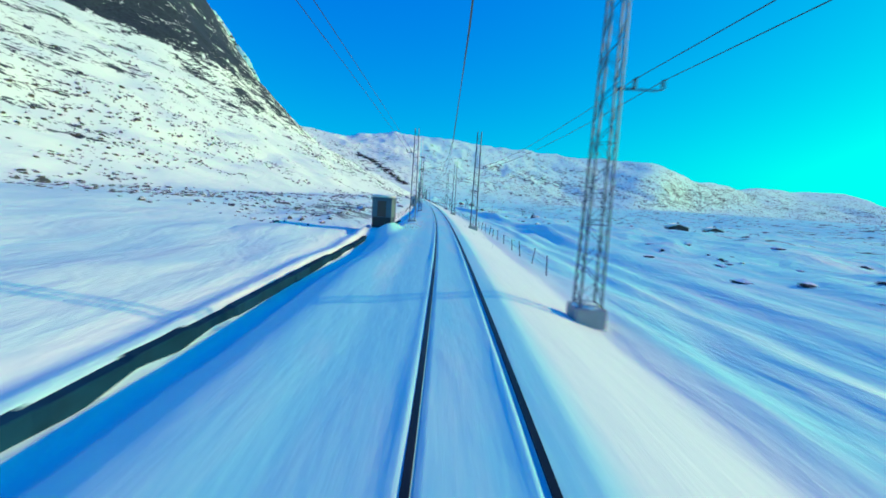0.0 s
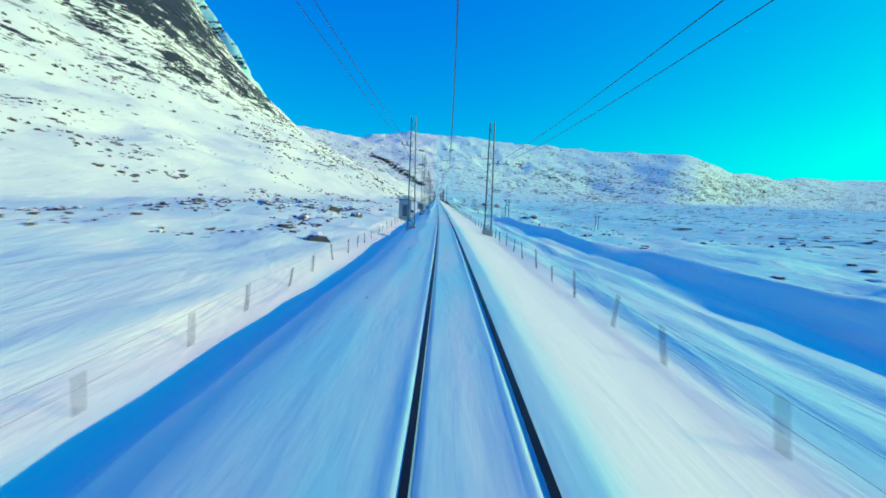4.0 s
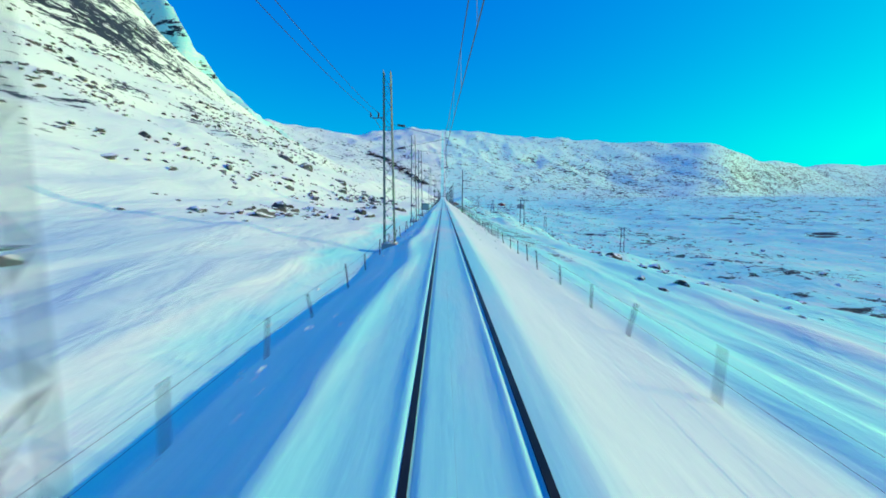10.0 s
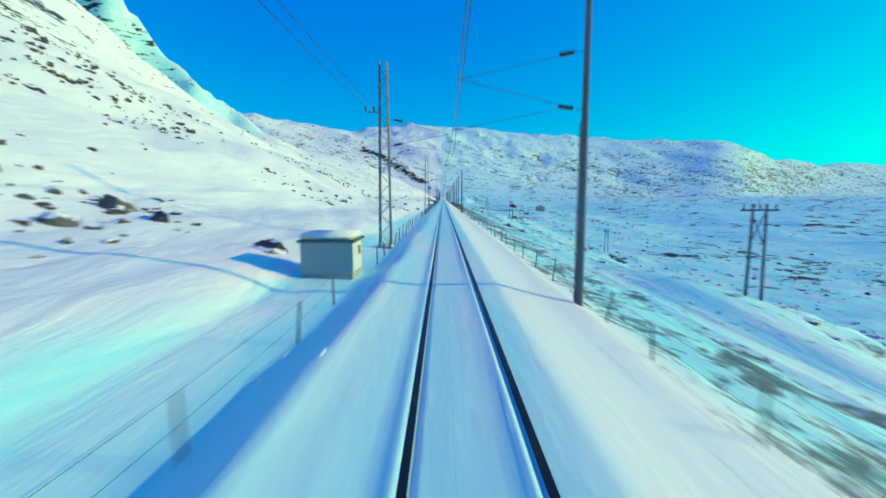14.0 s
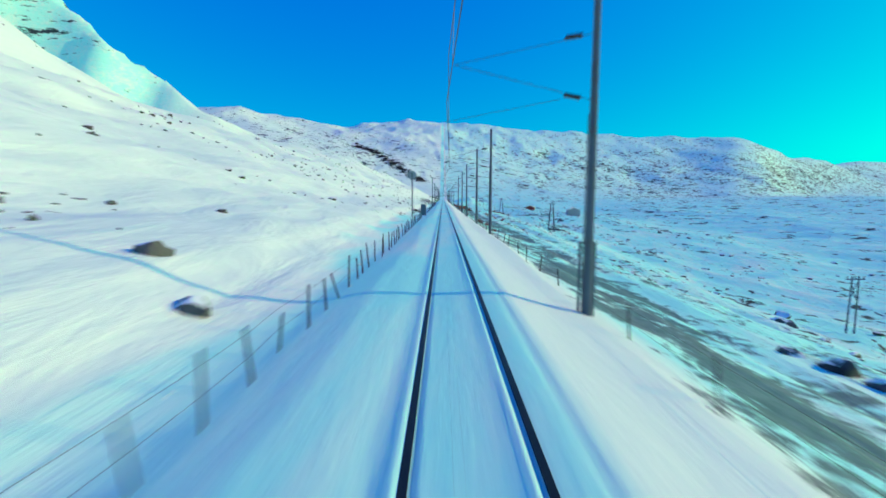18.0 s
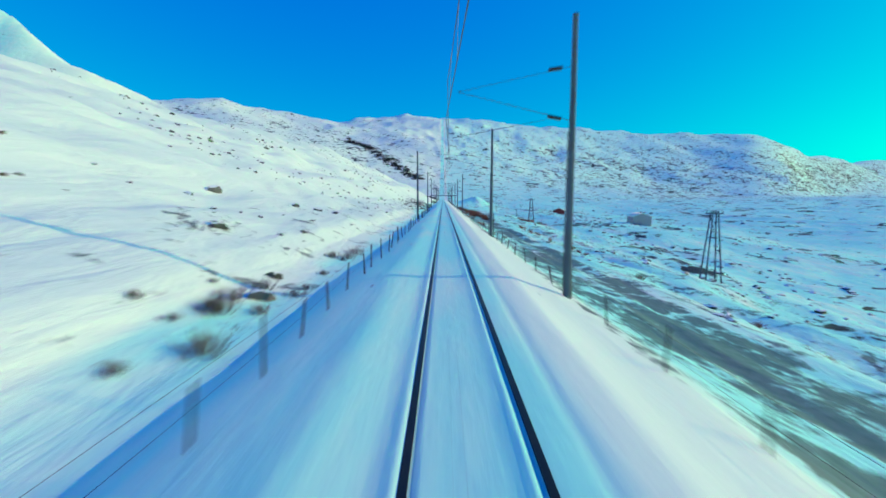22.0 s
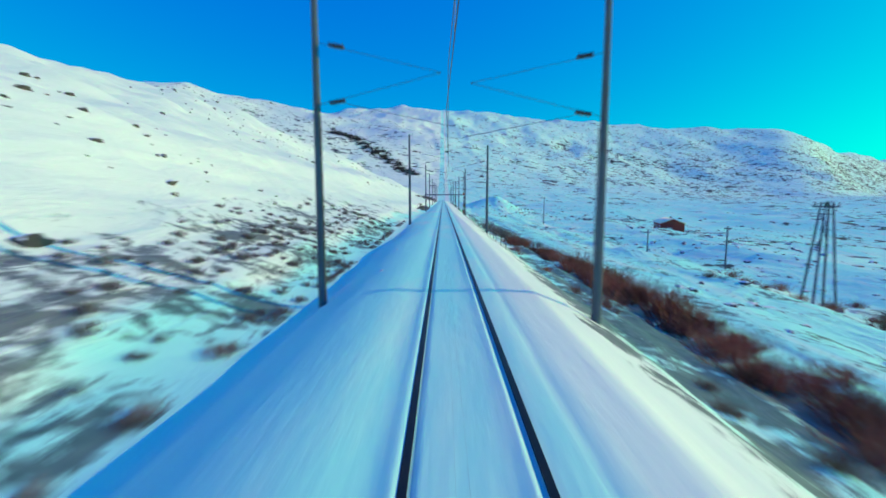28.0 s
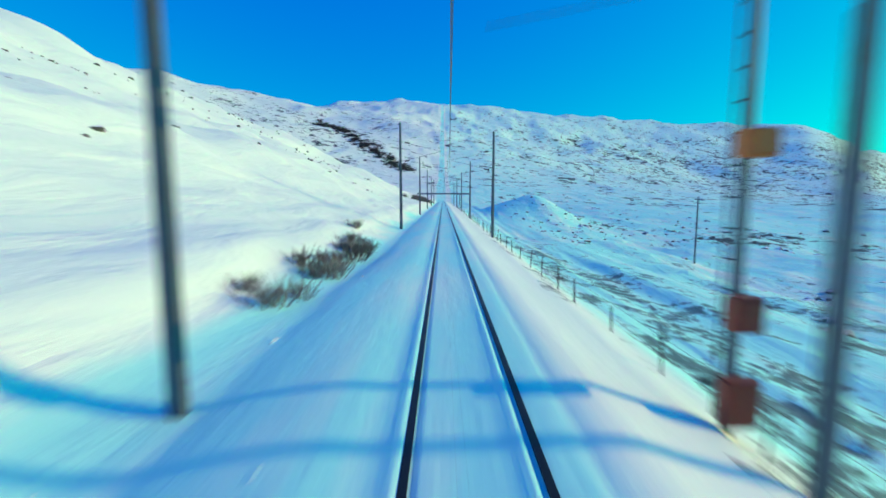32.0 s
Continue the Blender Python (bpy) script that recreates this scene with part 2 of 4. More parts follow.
def smooth(e0, e1, x):
    k = np.clip((x - e0) / (e1 - e0), 0, 1)
    return k * k * (3 - 2 * k)


# columns along the line at these s
LEFT_S = [0, 45, 75, 130, 165, 215, 240, 290, 335, 400, 480, 530, 580, 650, 700, 725, 750, 770, 790, 900]
SHOULDER_L = [2.2, 2.2, 2.2, 2.2, 2.2, 2.4, 2.3, 2.1, 2.4, 2.4, 2.4, 2.2, 2.4, 2.2, 2.2, 2.4, 2.4, 2.2, 2.2, 2.4]
DITCH_Z = [-1.4, -1.4, -1.35, -1.25, -1.2, -1.15, -1.0, -.5, -.36, -.26, -.36, -.75, -.8, -.9, -.9, -.45, -.34, -.36, -.36, -.3]
FOOT_L = [6.85, 6.8, 6.2, 5.8, 5.7, 5.5, 5.3, 4.6, 3.7, 3.9, 4.7, 5.6, 5.4, 5.0, 5.1, 5.0, 4.8, 4.4, 4.3, 4.0]
BANK_Z = [-.6, -.6, -.65, -.6, -.55, -.5, -.45, -.1, .2, .4, .4, .3, .2, -.25, -.15, .3, .5, .6, .7, .9]
BANK_W = [.35, .35, 2.2, 2.8, 2.8, 2.7, 2.4, 3.5, 4.5, 5.0, 5.0, 4.5, 4.0, 3.8, 3.6, 4.0, 4.5, 4.5, 4.0, 3.0]
HILL_S = [-60, 0, 100, 200, 300, 400, 470, 530, 600, 700, 760, 820, 870, 1000, 1200, 1600]
HILL_A = [60, 60, 48, 25, 16, 13, 13, 15, 15, 11, 10, 10, 11, 14, 30, 60]
HILL_K = [.40, .42, .46, .50, .50, .50, .45, .37, .35, .34, .33, .38, .48, .48, .40, .25]
CREST_S, CREST_Z = [480, 560, 650, 800, 845, 875, 1000, 1400], [400, 190, 74, 54, 58, 49, 46, 90]
# a shaded mountain wall that looks back down the line: height over the line by distance from it
WALL_U = [60, 76, 107, 140, 165, 190, 215, 240, 260, 285, 320, 400, 600, 1000, 1600]
WALL_Z = [0, 13, 33, 50, 70, 88, 112, 149, 190, 216, 262, 340, 440, 490, 490]
RIGHT_S = [0, 100, 180, 244, 330, 400, 500, 592, 715, 830, 900, 1000, 1300]
RIGHT_U = [5, 6.5, 10, 15, 25, 40, 60, 90, 150, 300, 700]
RIGHT_Z = [[-.9, -1.0, -1.0, -.8, -.6, -.5, -.2, 0, .5, 1, 3], [-.9, -1.0, -1.1, -.9, -.6, -1.2, -1.6, -2, -2, 0, 3],
           [-.95, -1.1, -1.4, -1.6, -2.4, -3.6, -4.5, -5, -6, -5, 2], [-.95, -1.1, -1.7, -2.3, -4.2, -6.4, -8, -9, -11, -9, 2],
           [-1.1, -1.7, -2.6, -3.8, -7.2, -12.8, -19, -18, -20, -15, 2], [-1.1, -1.7, -2.9, -4.2, -7.7, -13.3, -19.3, -18, -21, -16, 2],
           [-1.0, -1.6, -2.9, -4.1, -7.9, -13.2, -18.8, -19.5, -20, -16, 2], [-1.3, -2.3, -3.4, -4.1, -6.4, -9.4, -13.6, -16, -19, -16, 2],
           [-1.4, -2.4, -3.2, -3.7, -5, -7.8, -7, -9, -17, -13, 2], [-1.2, -2.0, -2.8, -3.2, -5, -7.2, -7, -10, -13, -11, 2],
           [-.9, -1.4, -1.8, -2, -3, -5, -6, -8, -10, -9, 2], [-.8, -.9, -1, -1, -1.5, -3, -4, -4, -6, -6, 2],
           [-.6, -.6, -.5, 0, 0, 0, 0, 0, 0, 0, 4]]
# the right shoulder tips towards the valley between these two lines
EDGE_S = [0, 240, 290, 400, 480, 530, 580, 720, 745, 800, 1000]
EDGE_0 = [1.3, 1.3, 1.5, 1.5, 1.6, 2.2, 2.6, 2.6, 2.2, 1.8, 1.8]
EDGE_1 = [4.4, 4.4, 4.0, 4.2, 4.4, 3.8, 3.5, 3.6, 4.0, 4.0, 4.0]
EDGE_Z = [-.85, -.85, -.75, -.75, -.75, -.7, -.55, -.6, -.7, -.75, -.7]
# the far ridge, as seen from s = 336: sideways / ahead, metres ahead, height over that distance
RIDGE_R = [-1.6, -.9, -.60, -.42, -.196, -.07, 0, .14, .34, .52, .605, .655, .72, .83, .98, 1.3, 3]
RIDGE_D = [1500, 1500, 1500, 1500, 1650, 1760, 1800, 1850, 1950, 2000, 2000, 1980, 2100, 2500, 3000, 3300, 3500]
RIDGE_H = [.16, .16, .160, .157, .144, .160, .156, .141, .131, .125, .129, .115, .081, .073, .075, .07, .05]


def land(s, u):
    """Height of the snow at (s, u), arrays; the bed between the rails is at -0.1."""
    s, u = np.broadcast_arrays(np.asarray(s, float), np.asarray(u, float))
    a = np.abs(u)
    # left side
    wob = .22 * grid_noise(s / 9, s * 0, 3) + .12 * grid_noise(s / 2.7, s * 0, 4)
    sh, ft = np.interp(s, LEFT_S, SHOULDER_L) + wob * 1.2, np.interp(s, LEFT_S, FOOT_L) + wob
    dz, bz = np.interp(s, LEFT_S, DITCH_Z), np.interp(s, LEFT_S, BANK_Z) + .12 * grid_noise(s / 6, s * 0, 5)
    bw = np.interp(s, LEFT_S, BANK_W)
    zl = -.03 - .07 * smooth(1.0, 2.6, a) + (.04 + .12 * smooth(150, 190, s) * (1 - smooth(330, 380, s))) * np.exp(-((a - sh) / .3) ** 2) * smooth(60, 120, s) * (1 - smooth(560, 620, s))
    fall = np.clip((a - sh + .1) / (.82 * np.maximum(ft - sh, 1.2) + .1), 0, 1)
    zl = zl + (dz + .10) * (fall ** np.interp(s, [0, 120, 200], [2.7, 2.3, 1.9]) * (1 - .25 * smooth(.8, 1, fall)) + .25 * smooth(.8, 1, fall))
    zl = zl + (bz - dz) * smooth(ft - .15, ft + bw, a)
    zl = zl + .11 * smooth(.95, 2.0, a) * smooth(250, 300, s)
    kerb = 1 - smooth(48, 66, s)
    zl = zl + kerb * (.24 * np.exp(-((a - ft + .1) / 1.1) ** 2) * (a < ft) - .20 * np.exp(-((a - ft - 1.25) / .55) ** 2))
    lump = rough(s / 11, u / 11, 7, 4)
    zl = zl + .95 * np.exp(-((s - 42) / 3.6) ** 4 - ((u + 5.9) / 1.5) ** 4)
    zl = zl + smooth(ft + bw, ft + bw + 6, a) * (.35 * lump + .1 + .12 * rough(s / 3.6, u / 3.2, 37, 3))
    zl = zl + smooth(ft + .4, ft + 2.5, a) * .16 * rough(s / 4.5, u / 2.6, 91, 3) * smooth(60, 120, s)
    zl = zl + np.interp(s, [230, 400, 480], [.15, .17, .25]) * np.clip(a - ft - 2.2, 0, 18) * (.6 + .4 * smooth(230, 280, s))
    hk, ha = np.interp(s, HILL_S, HILL_K), np.interp(s, HILL_S, HILL_A) + 3 * grid_noise(s / 40, s * 0, 9)
    up = np.maximum(a - ha, 0)
    hill = hk * (np.sqrt(up * up + 64) - 8) * (1 - .35 * smooth(220, 500, a))
    hill = hill + (.55 * np.maximum(np.sqrt((a - 95) ** 2 * (a > 95) + 100) - 10, 0) + .7 * np.clip(a - 185, 0, 120)) * smooth(250, 350, s) * (1 - smooth(545, 640, s))
    crest = np.interp(s, CREST_S, CREST_Z)
    hill = hill / (1 + (hill / crest) ** 4) ** .25
    hill = hill + smooth(0, 40, up) * (.8 * lump + 2.2 * rough(s / 60, u / 45, 11, 4))
    s0 = 655 + 14 * rough(u / 38, u * 0, 21, 3)
    wall = np.interp(a, WALL_U, WALL_Z) + smooth(80, 220, a) * (6 * rough(s / 50, u / 40, 25, 4))
    wall = wall * np.clip(np.minimum((s - s0) / 45, 1 - (s - s0 - 45) / 150), 0, 1)
    zl = zl + np.maximum(hill, wall)
    # right side
    wav = .25 * grid_noise(s / 7, s * 0, 13)
    r0, r1 = np.interp(s, EDGE_S, EDGE_0), np.interp(s, EDGE_S, EDGE_1) + wav
    ez = np.interp(s, EDGE_S, EDGE_Z)
    cols = [np.interp(s, RIGHT_S, [r[k] for r in RIGHT_Z]) for k in range(len(RIGHT_U))]
    zr = -.03 - .12 * smooth(1.0, 3.2, a) + (ez + .15) * np.clip((a - r0) / (r1 - r0), 0, 1)
    zr = zr - .025 * np.exp(-((a - 1.38) / .09) ** 2) * smooth(390, 420, s)
    us, zs = [r1] + [np.maximum(v, r1 + .3 * (k + 1)) for k, v in enumerate(RIGHT_U)], [ez] + cols
    for k in range(len(us) - 1):
        w = np.clip((a - us[k]) / (us[k + 1] - us[k]), 0, 1)
        zr = zr + (zs[k + 1] - zs[k]) * (w if k < 3 else w * w * (3 - 2 * w))
    zr = zr + smooth(4, 9, a) * .10 * lump * (1 - smooth(14, 16, a)) + smooth(15, 24, a) * (.45 * lump + .35 * rough(s / 4.2, u / 3.4, 35, 3) + smooth(30, 120, a) * 1.2 * rough(s / 45, u / 45, 31, 4))
    zr = zr + smooth(4.2, 6, a) * (1 - smooth(15, 18, a)) * .13 * rough(s / 6, u / 1.8, 97, 3)
    # shallow ruts of a snowed-in road beside the line
    road = np.exp(-((a - 11.6) / 2.2) ** 2)
    meet = .4 * grid_noise(s / 23, s * 0, 55)
    zr = zr - road * .15 + .16 * np.exp(-((a - 9.2 - meet) / .4) ** 2) + .26 * np.clip(.5 + grid_noise(s / 13, s * 0, 57), 0, 1) * np.exp(-((a - 14 - meet) / .6) ** 2) - .12 * np.exp(-((a - 10.6 - meet) / .3) ** 2) - .12 * np.exp(-((a - 12.4 - meet) / .3) ** 2)
    # knolls that carry the valley power line
    for ks, ku, kz in ((368, 22.5, 2.2), (384, 57, 4.0), (494, 60, 3.0)):
        zr = zr + kz * np.exp(-((s - ks) / 13) ** 2 - ((u - ku) / 9) ** 2)
    # wind-blown mounds
    zr = zr + 6.5 * np.exp(-((s - 905) / 20) ** 2 - ((u - 27) / 12) ** 2) + 1.0 * np.exp(-((s - 62) / 12) ** 2 - ((u - 17) / 3.5) ** 2) + 2.4 * np.exp(-((s - 238) / 5) ** 2 - ((u - 28.3) / 4) ** 2)
    berm = smooth(88, 104, s) * (1 - smooth(225, 250, s)) * (1.0 + .45 * grid_noise(s / 9, s * 0, 51))
    zr = zr + berm * 0.62 * np.exp(-((u - 14.5 - .6 * grid_noise(s / 14, s * 0, 53)) / 1.5) ** 2)
    z = np.where(u < 0, zl, zr)
    # far ridge across the valley head
    d = np.maximum(s - 336, 1.0)
    r = np.clip(u / d, -3, 3)
    rd, rh = np.interp(r, RIDGE_R, RIDGE_D), np.interp(r, RIDGE_R, RIDGE_H)
    k = d / rd
    face = np.interp(k, [0, .38, .55, .75, .9, 1.0, 1.1, 2.5], [0, 0, .16, .52, .82, 1.0, 1.0, .7])
    ribs = u / 85 + s / 420 + 1.1 * rough(s / 150, u / 190, 81, 3)
    ribs = ribs - np.floor(ribs)
    ribs = np.where(ribs < .8, 1 - ribs / .8, (ribs - .8) / .2) * (.55 + .45 * rough(s / 130, u / 120, 85, 2))
    far = rd * rh * face + (7 + 11 * smooth(0, .35, r)) * ribs * face * (1 - .75 * smooth(.75, 1, k)) - .48 * np.clip(u, -600, 600) * face * (1 - face) + face * (26 * rough(s / 260, u / 260, 41, 5) * (1 - .7 * smooth(.8, 1, k)) + 6 * rough(s / 85, u / 85, 47, 4))
    z = np.where(face > 0, np.maximum(z, far - 9 * (1 - face)), z)
    # the track bed leans with the rails
    c = CANT * np.clip(1 - s / EASE, 0, 1.2)
    z = z + np.sin(c) * u * (1 - smooth(2.0, 4.5, a))
    return z


def ground_z(s, u):
    return float(land(s, u))
# ---- building helpers ----
def part(name, bm, mat, parent=None, label="", smooth_it=False):
    me = bpy.data.meshes.new(name)
    if smooth_it:
        for f in bm.faces:
            f.smooth = True
    bm.to_mesh(me)
    bm.free()
    me.materials.append(mat)
    ob = new(name, me)
    if parent is not None:
        ob.parent = parent
    if label:
        ob["label"] = label
    return ob


def share(name, me, parent=None, m=None):
    ob = new(name, me)
    if parent is not None:
        ob.parent = parent
    if m is not None:
        ob.matrix_basis = m
    return ob


def thing(name, m, label, category, group="", kind=""):
    ob = new(name)
    ob.empty_display_size = 0.3
    ob.matrix_basis = m
    return tagged(ob, label, category, group, kind)


def box(bm, x0, x1, y0, y1, z0, z1, m=None):
    g = bmesh.ops.create_cube(bm, size=1, matrix=(m or Matrix()) @ Matrix.LocRotScale(((x0 + x1) / 2, (y0 + y1) / 2, (z0 + z1) / 2), None, (x1 - x0, y1 - y0, z1 - z0)))
    return g["verts"]


def rod(bm, a, b, r0, r1=None, n=6):
    a, b = Vector(a), Vector(b)
    d = b - a
    q = d.to_track_quat("Z", "Y").to_matrix().to_4x4()
    bmesh.ops.create_cone(bm, cap_ends=True, segments=n, radius1=r0, radius2=r0 if r1 is None else r1, depth=d.length, matrix=Matrix.Translation((a + b) / 2) @ q)


def bar(bm, a, b, w=0.05, t=0.012):
    """A flat bar from a to b."""
    a, b = Vector(a), Vector(b)
    d = b - a
    q = d.to_track_quat("Z", "Y").to_matrix().to_4x4()
    bmesh.ops.create_cube(bm, size=1, matrix=Matrix.Translation((a + b) / 2) @ q @ Matrix.Diagonal((w, t, d.length, 1)))


def tube(bm, pts, r, n=5):
    """A tube through the points, for wires and cables."""
    rings = []
    for i, p in enumerate(pts):
        p = Vector(p)
        d = (Vector(pts[min(i + 1, len(pts) - 1)]) - Vector(pts[max(i - 1, 0)])).normalized()
        e1 = d.cross(Vector((0, 0, 1)))
        e1 = e1.normalized() if e1.length > 1e-4 else Vector((1, 0, 0))
        e2 = d.cross(e1)
        rings.append([bm.verts.new(p + (e1 * math.cos(k * 2 * math.pi / n) + e2 * math.sin(k * 2 * math.pi / n)) * r) for k in range(n)])
    for r0, r1 in zip(rings, rings[1:]):
        for k in range(n):
            bm.faces.new((r0[k], r0[(k + 1) % n], r1[(k + 1) % n], r1[k]))


def bevelled(bm, w=0.02, n=1):
    bmesh.ops.bevel(bm, geom=bm.edges[:], offset=w, segments=n, affect="EDGES")


def stand(s, u, turn=0.0, sink=0.0, z=None):
    """The pose of a thing on the snow, its x across the line and y along it."""
    p = at(s, u, (ground_z(s, u) if z is None else z) - sink)
    return pose(*p, 0, 0, -math.degrees(bend(s)[2]) + turn)


# ---- the ground ----
def spread(start, first, grow, end):
    out, step = [start], first
    while out[-1] < end:
        out.append(out[-1] + step)
        step *= grow
    return out


side = [.30, .50, .56, .61, .66, .705, .78, .83, .89, .96, 1.05, 1.2, 1.3, 1.38, 1.46, 1.56, 1.8, 2.1] + spread(2.3, .2, 1.0, 8.0) + spread(8.3, .35, 1.045, 60) + spread(63, 2.6, 1.03, 3400)
lanes = np.array([-v for v in reversed(side)] + [0.0] + side)
marks = np.array(spread(-60, 1.6, 1.0, 860)[:-1] + spread(860, 2.5, 1.017, 4300))
gs, gu = np.meshgrid(marks, lanes, indexing="ij")
gz = land(gs, gu)
# a groove along each rail, kept open by the wheels
gz = gz - .02 * (np.abs(np.abs(gu) - .70) < .045)
# and a lip of packed snow on the far side of each groove
lip = .8 + .35 * grid_noise(gs / 3.1, gs * 0, 95)
gz = gz + .05 * lip * (np.abs(gu + .86) < .045) + .03 * lip * (np.abs(gu + .96) < .02) + .045 * lip * (np.abs(gu - .585) < .035) + .02 * lip * (np.abs(gu - .50) < .02)
k = np.clip(1 - gs / EASE, 0, 1.3)
head = TURN * k * k
gx = -TURN * EASE / 3 * k ** 3 + gu * np.cos(head)
gy = gs - np.clip(gu, -150, 150) * np.sin(head)
ns, nu = gs.shape
verts = np.stack([gx, gy, gz], -1).reshape(-1, 3)
idx = np.arange(ns * nu).reshape(ns, nu)
faces = np.stack([idx[:-1, :-1], idx[:-1, 1:], idx[1:, 1:], idx[1:, :-1]], -1).reshape(-1, 4)
me = bpy.data.meshes.new("ground")
me.from_pydata(verts, [], faces.tolist())
me.polygons.foreach_set("use_smooth", np.ones(len(me.polygons), bool))
# how bare of snow the land is: steep crags, the windy ridge, the scrub by the line
dzu = np.abs(np.gradient(gz, axis=1) / np.gradient(gu, axis=1))
dzs = np.abs(np.gradient(gz, axis=0) / np.gradient(gs, axis=0))
steep = np.hypot(dzu, dzs)
au = np.abs(gu)
bare = np.where(gu < 0, (.30 * smooth(10, 40, au) + .18 * smooth(45, 110, au)) * (1 - .55 * smooth(430, 560, gs) * (1 - smooth(900, 1100, gs))), (.41 + .03 * smooth(280, 380, gs)) * smooth(16, 40, au))
bare = bare + (.22 * smooth(.7, 1.1, steep) + .06 * smooth(1.5, 2.5, steep)) * (gu < 0) * smooth(60, 120, au) * (1 - .3 * smooth(630, 655, gs) * (1 - smooth(740, 790, gs)))
bare = np.where(gs > 1150, np.maximum(bare, .38 + .11 * smooth(-100, 400, gu)) - .10 * smooth(90, 220, gz), bare)
bare = bare + .08 * smooth(.35, .8, steep) * (gs > 1150)
bare = bare + .12 * (gu < -9) * (1 - smooth(60, 90, au)) * smooth(240, 280, gs) * (1 - smooth(350, 400, gs))
bare = bare + .12 * smooth(60, 110, gz) * (gu < -120) * (gs < 1000)
bare = bare + .22 * (gu < -8) * (1 - smooth(26, 40, au)) * (1 - smooth(170, 240, gs)) * smooth(-20, 0, gs)
heath = .1 * smooth(610, 650, gs) * (1 - smooth(735, 800, gs))
bare = bare + heath * ((gu < -5) * (1 - smooth(9, 15, au)) + (gu > 5) * (1 - smooth(8, 10, au)))
# dry grass and dwarf scrub that shows through thin snow
lush = np.interp(gs, [270, 290, 335, 370, 400, 470, 535, 555, 620, 664, 680, 790, 860], [0, .36, .36, .26, .38, .42, .42, .46, .46, .46, .54, .30, 0])
reach = np.interp(gs, [270, 290, 340, 370, 420, 555, 650, 740, 790, 830], [9.5, 14, 14, 11, 14, 16, 15, 13, 14, 10])
bare_from = np.interp(gs, [560, 610], [4.2, 3.5])
scrub = smooth(bare_from, bare_from + .9, gu) * (1 - smooth(reach - 2, reach, gu)) * lush
scrub = scrub + smooth(5.5, 8, gu) * (1 - smooth(30, 48, gu)) * .22 * smooth(300, 420, gs) * (1 - smooth(780, 860, gs))
mead = np.interp(gs, [480, 520, 600, 650, 690, 722, 735, 770, 830, 860], [0, .06, .1, .3, .46, .44, .08, 0, 0, 0])
scrub = scrub + smooth(5.0, 6.2, -gu) * (1 - smooth(11, 16, -gu)) * mead
scrub = scrub + .46 * smooth(8.5, 10, -gu) * (1 - smooth(17, 24, -gu)) * smooth(46, 56, gs) * (1 - smooth(84, 104, gs))
scrub = scrub * np.clip(.9 + .5 * rough(gs / 6, gu / 2.2, 61, 3), .5, 1.25) * (scrub > 0)
me.attributes.new("scrub", "FLOAT", "POINT").data.foreach_set("value", np.clip(scrub, 0, 1).astype(np.float32).ravel())
me.attributes.new("crag", "FLOAT", "POINT").data.foreach_set("value", np.maximum(smooth(900, 1150, gs), smooth(120, 260, au) * np.where(gu < 0, .4, 1)).astype(np.float32).ravel())
me.attributes.new("hummock", "FLOAT", "POINT").data.foreach_set("value", (smooth(15, 24, gu) * (1 - smooth(900, 1100, gs))).astype(np.float32).ravel())
me.attributes.new("bare", "FLOAT", "POINT").data.foreach_set("value", np.clip(bare, 0, 1).astype(np.float32).ravel())
# where the painted shade cyan lies: bed, left ditch and bank, valley, mountain wall
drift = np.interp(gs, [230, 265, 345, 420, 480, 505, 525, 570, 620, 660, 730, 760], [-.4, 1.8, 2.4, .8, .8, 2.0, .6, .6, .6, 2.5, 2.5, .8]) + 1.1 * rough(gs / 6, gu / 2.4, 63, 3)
shade_cyan = np.where(gu > 0, np.maximum(1 - smooth(1.1, 1.9, gu), smooth(4.4, 6.4, gu) * (1 - .45 * smooth(900, 1500, gs))), np.maximum(1 - smooth(-.6, 1.2, au - np.interp(gs, LEFT_S, FOOT_L) - drift), np.maximum(.3 * (1 - smooth(230, 300, gs)) * (1 - smooth(.12, .3, steep)) * (1 - smooth(40, 70, au)), .9 * smooth(130, 180, au) * smooth(630, 650, gs) * (1 - smooth(730, 770, gs)))))
me.attributes.new("shade_cyan", "FLOAT", "POINT").data.foreach_set("value", shade_cyan.astype(np.float32).ravel())
me.attributes.new("swept", "FLOAT", "POINT").data.foreach_set("value", (1 - smooth(3, 7, au)).astype(np.float32).ravel())
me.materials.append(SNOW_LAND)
tagged(new("ground", me), "snow-covered mountain valley floor and slopes with bare rock showing through", "ground", kind="structure")


# ---- the track ----
def rail_mesh(u0):
    bm = bmesh.new()
    prof = [(-.042, 0), (.052, 0), (.052, -.04), (.009, -.055), (.009, -.14), (.07, -.16), (-.07, -.16), (-.009, -.14), (-.009, -.055), (-.042, -.04)]
    ring = None
    for s in spread(-40, 2.5, 1.0, 200)[:-1] + spread(200, 6, 1.02, 1400):
        now = [bm.verts.new(canted(s, u0 + x, z)) for x, z in prof]
        if ring:
            for i in range(len(prof)):
                j = (i + 1) % len(prof)
                bm.faces.new((ring[i], ring[j], now[j], now[i]))
        ring = now
    return bm


track = thing("railway_track", Matrix(), "single snow-swept railway track with dark steel rails", "railway track", kind="structure")
for u0 in (-.7535, .7535):
    part("rail", rail_mesh(u0), STEEL, track, "dark worn steel rail")
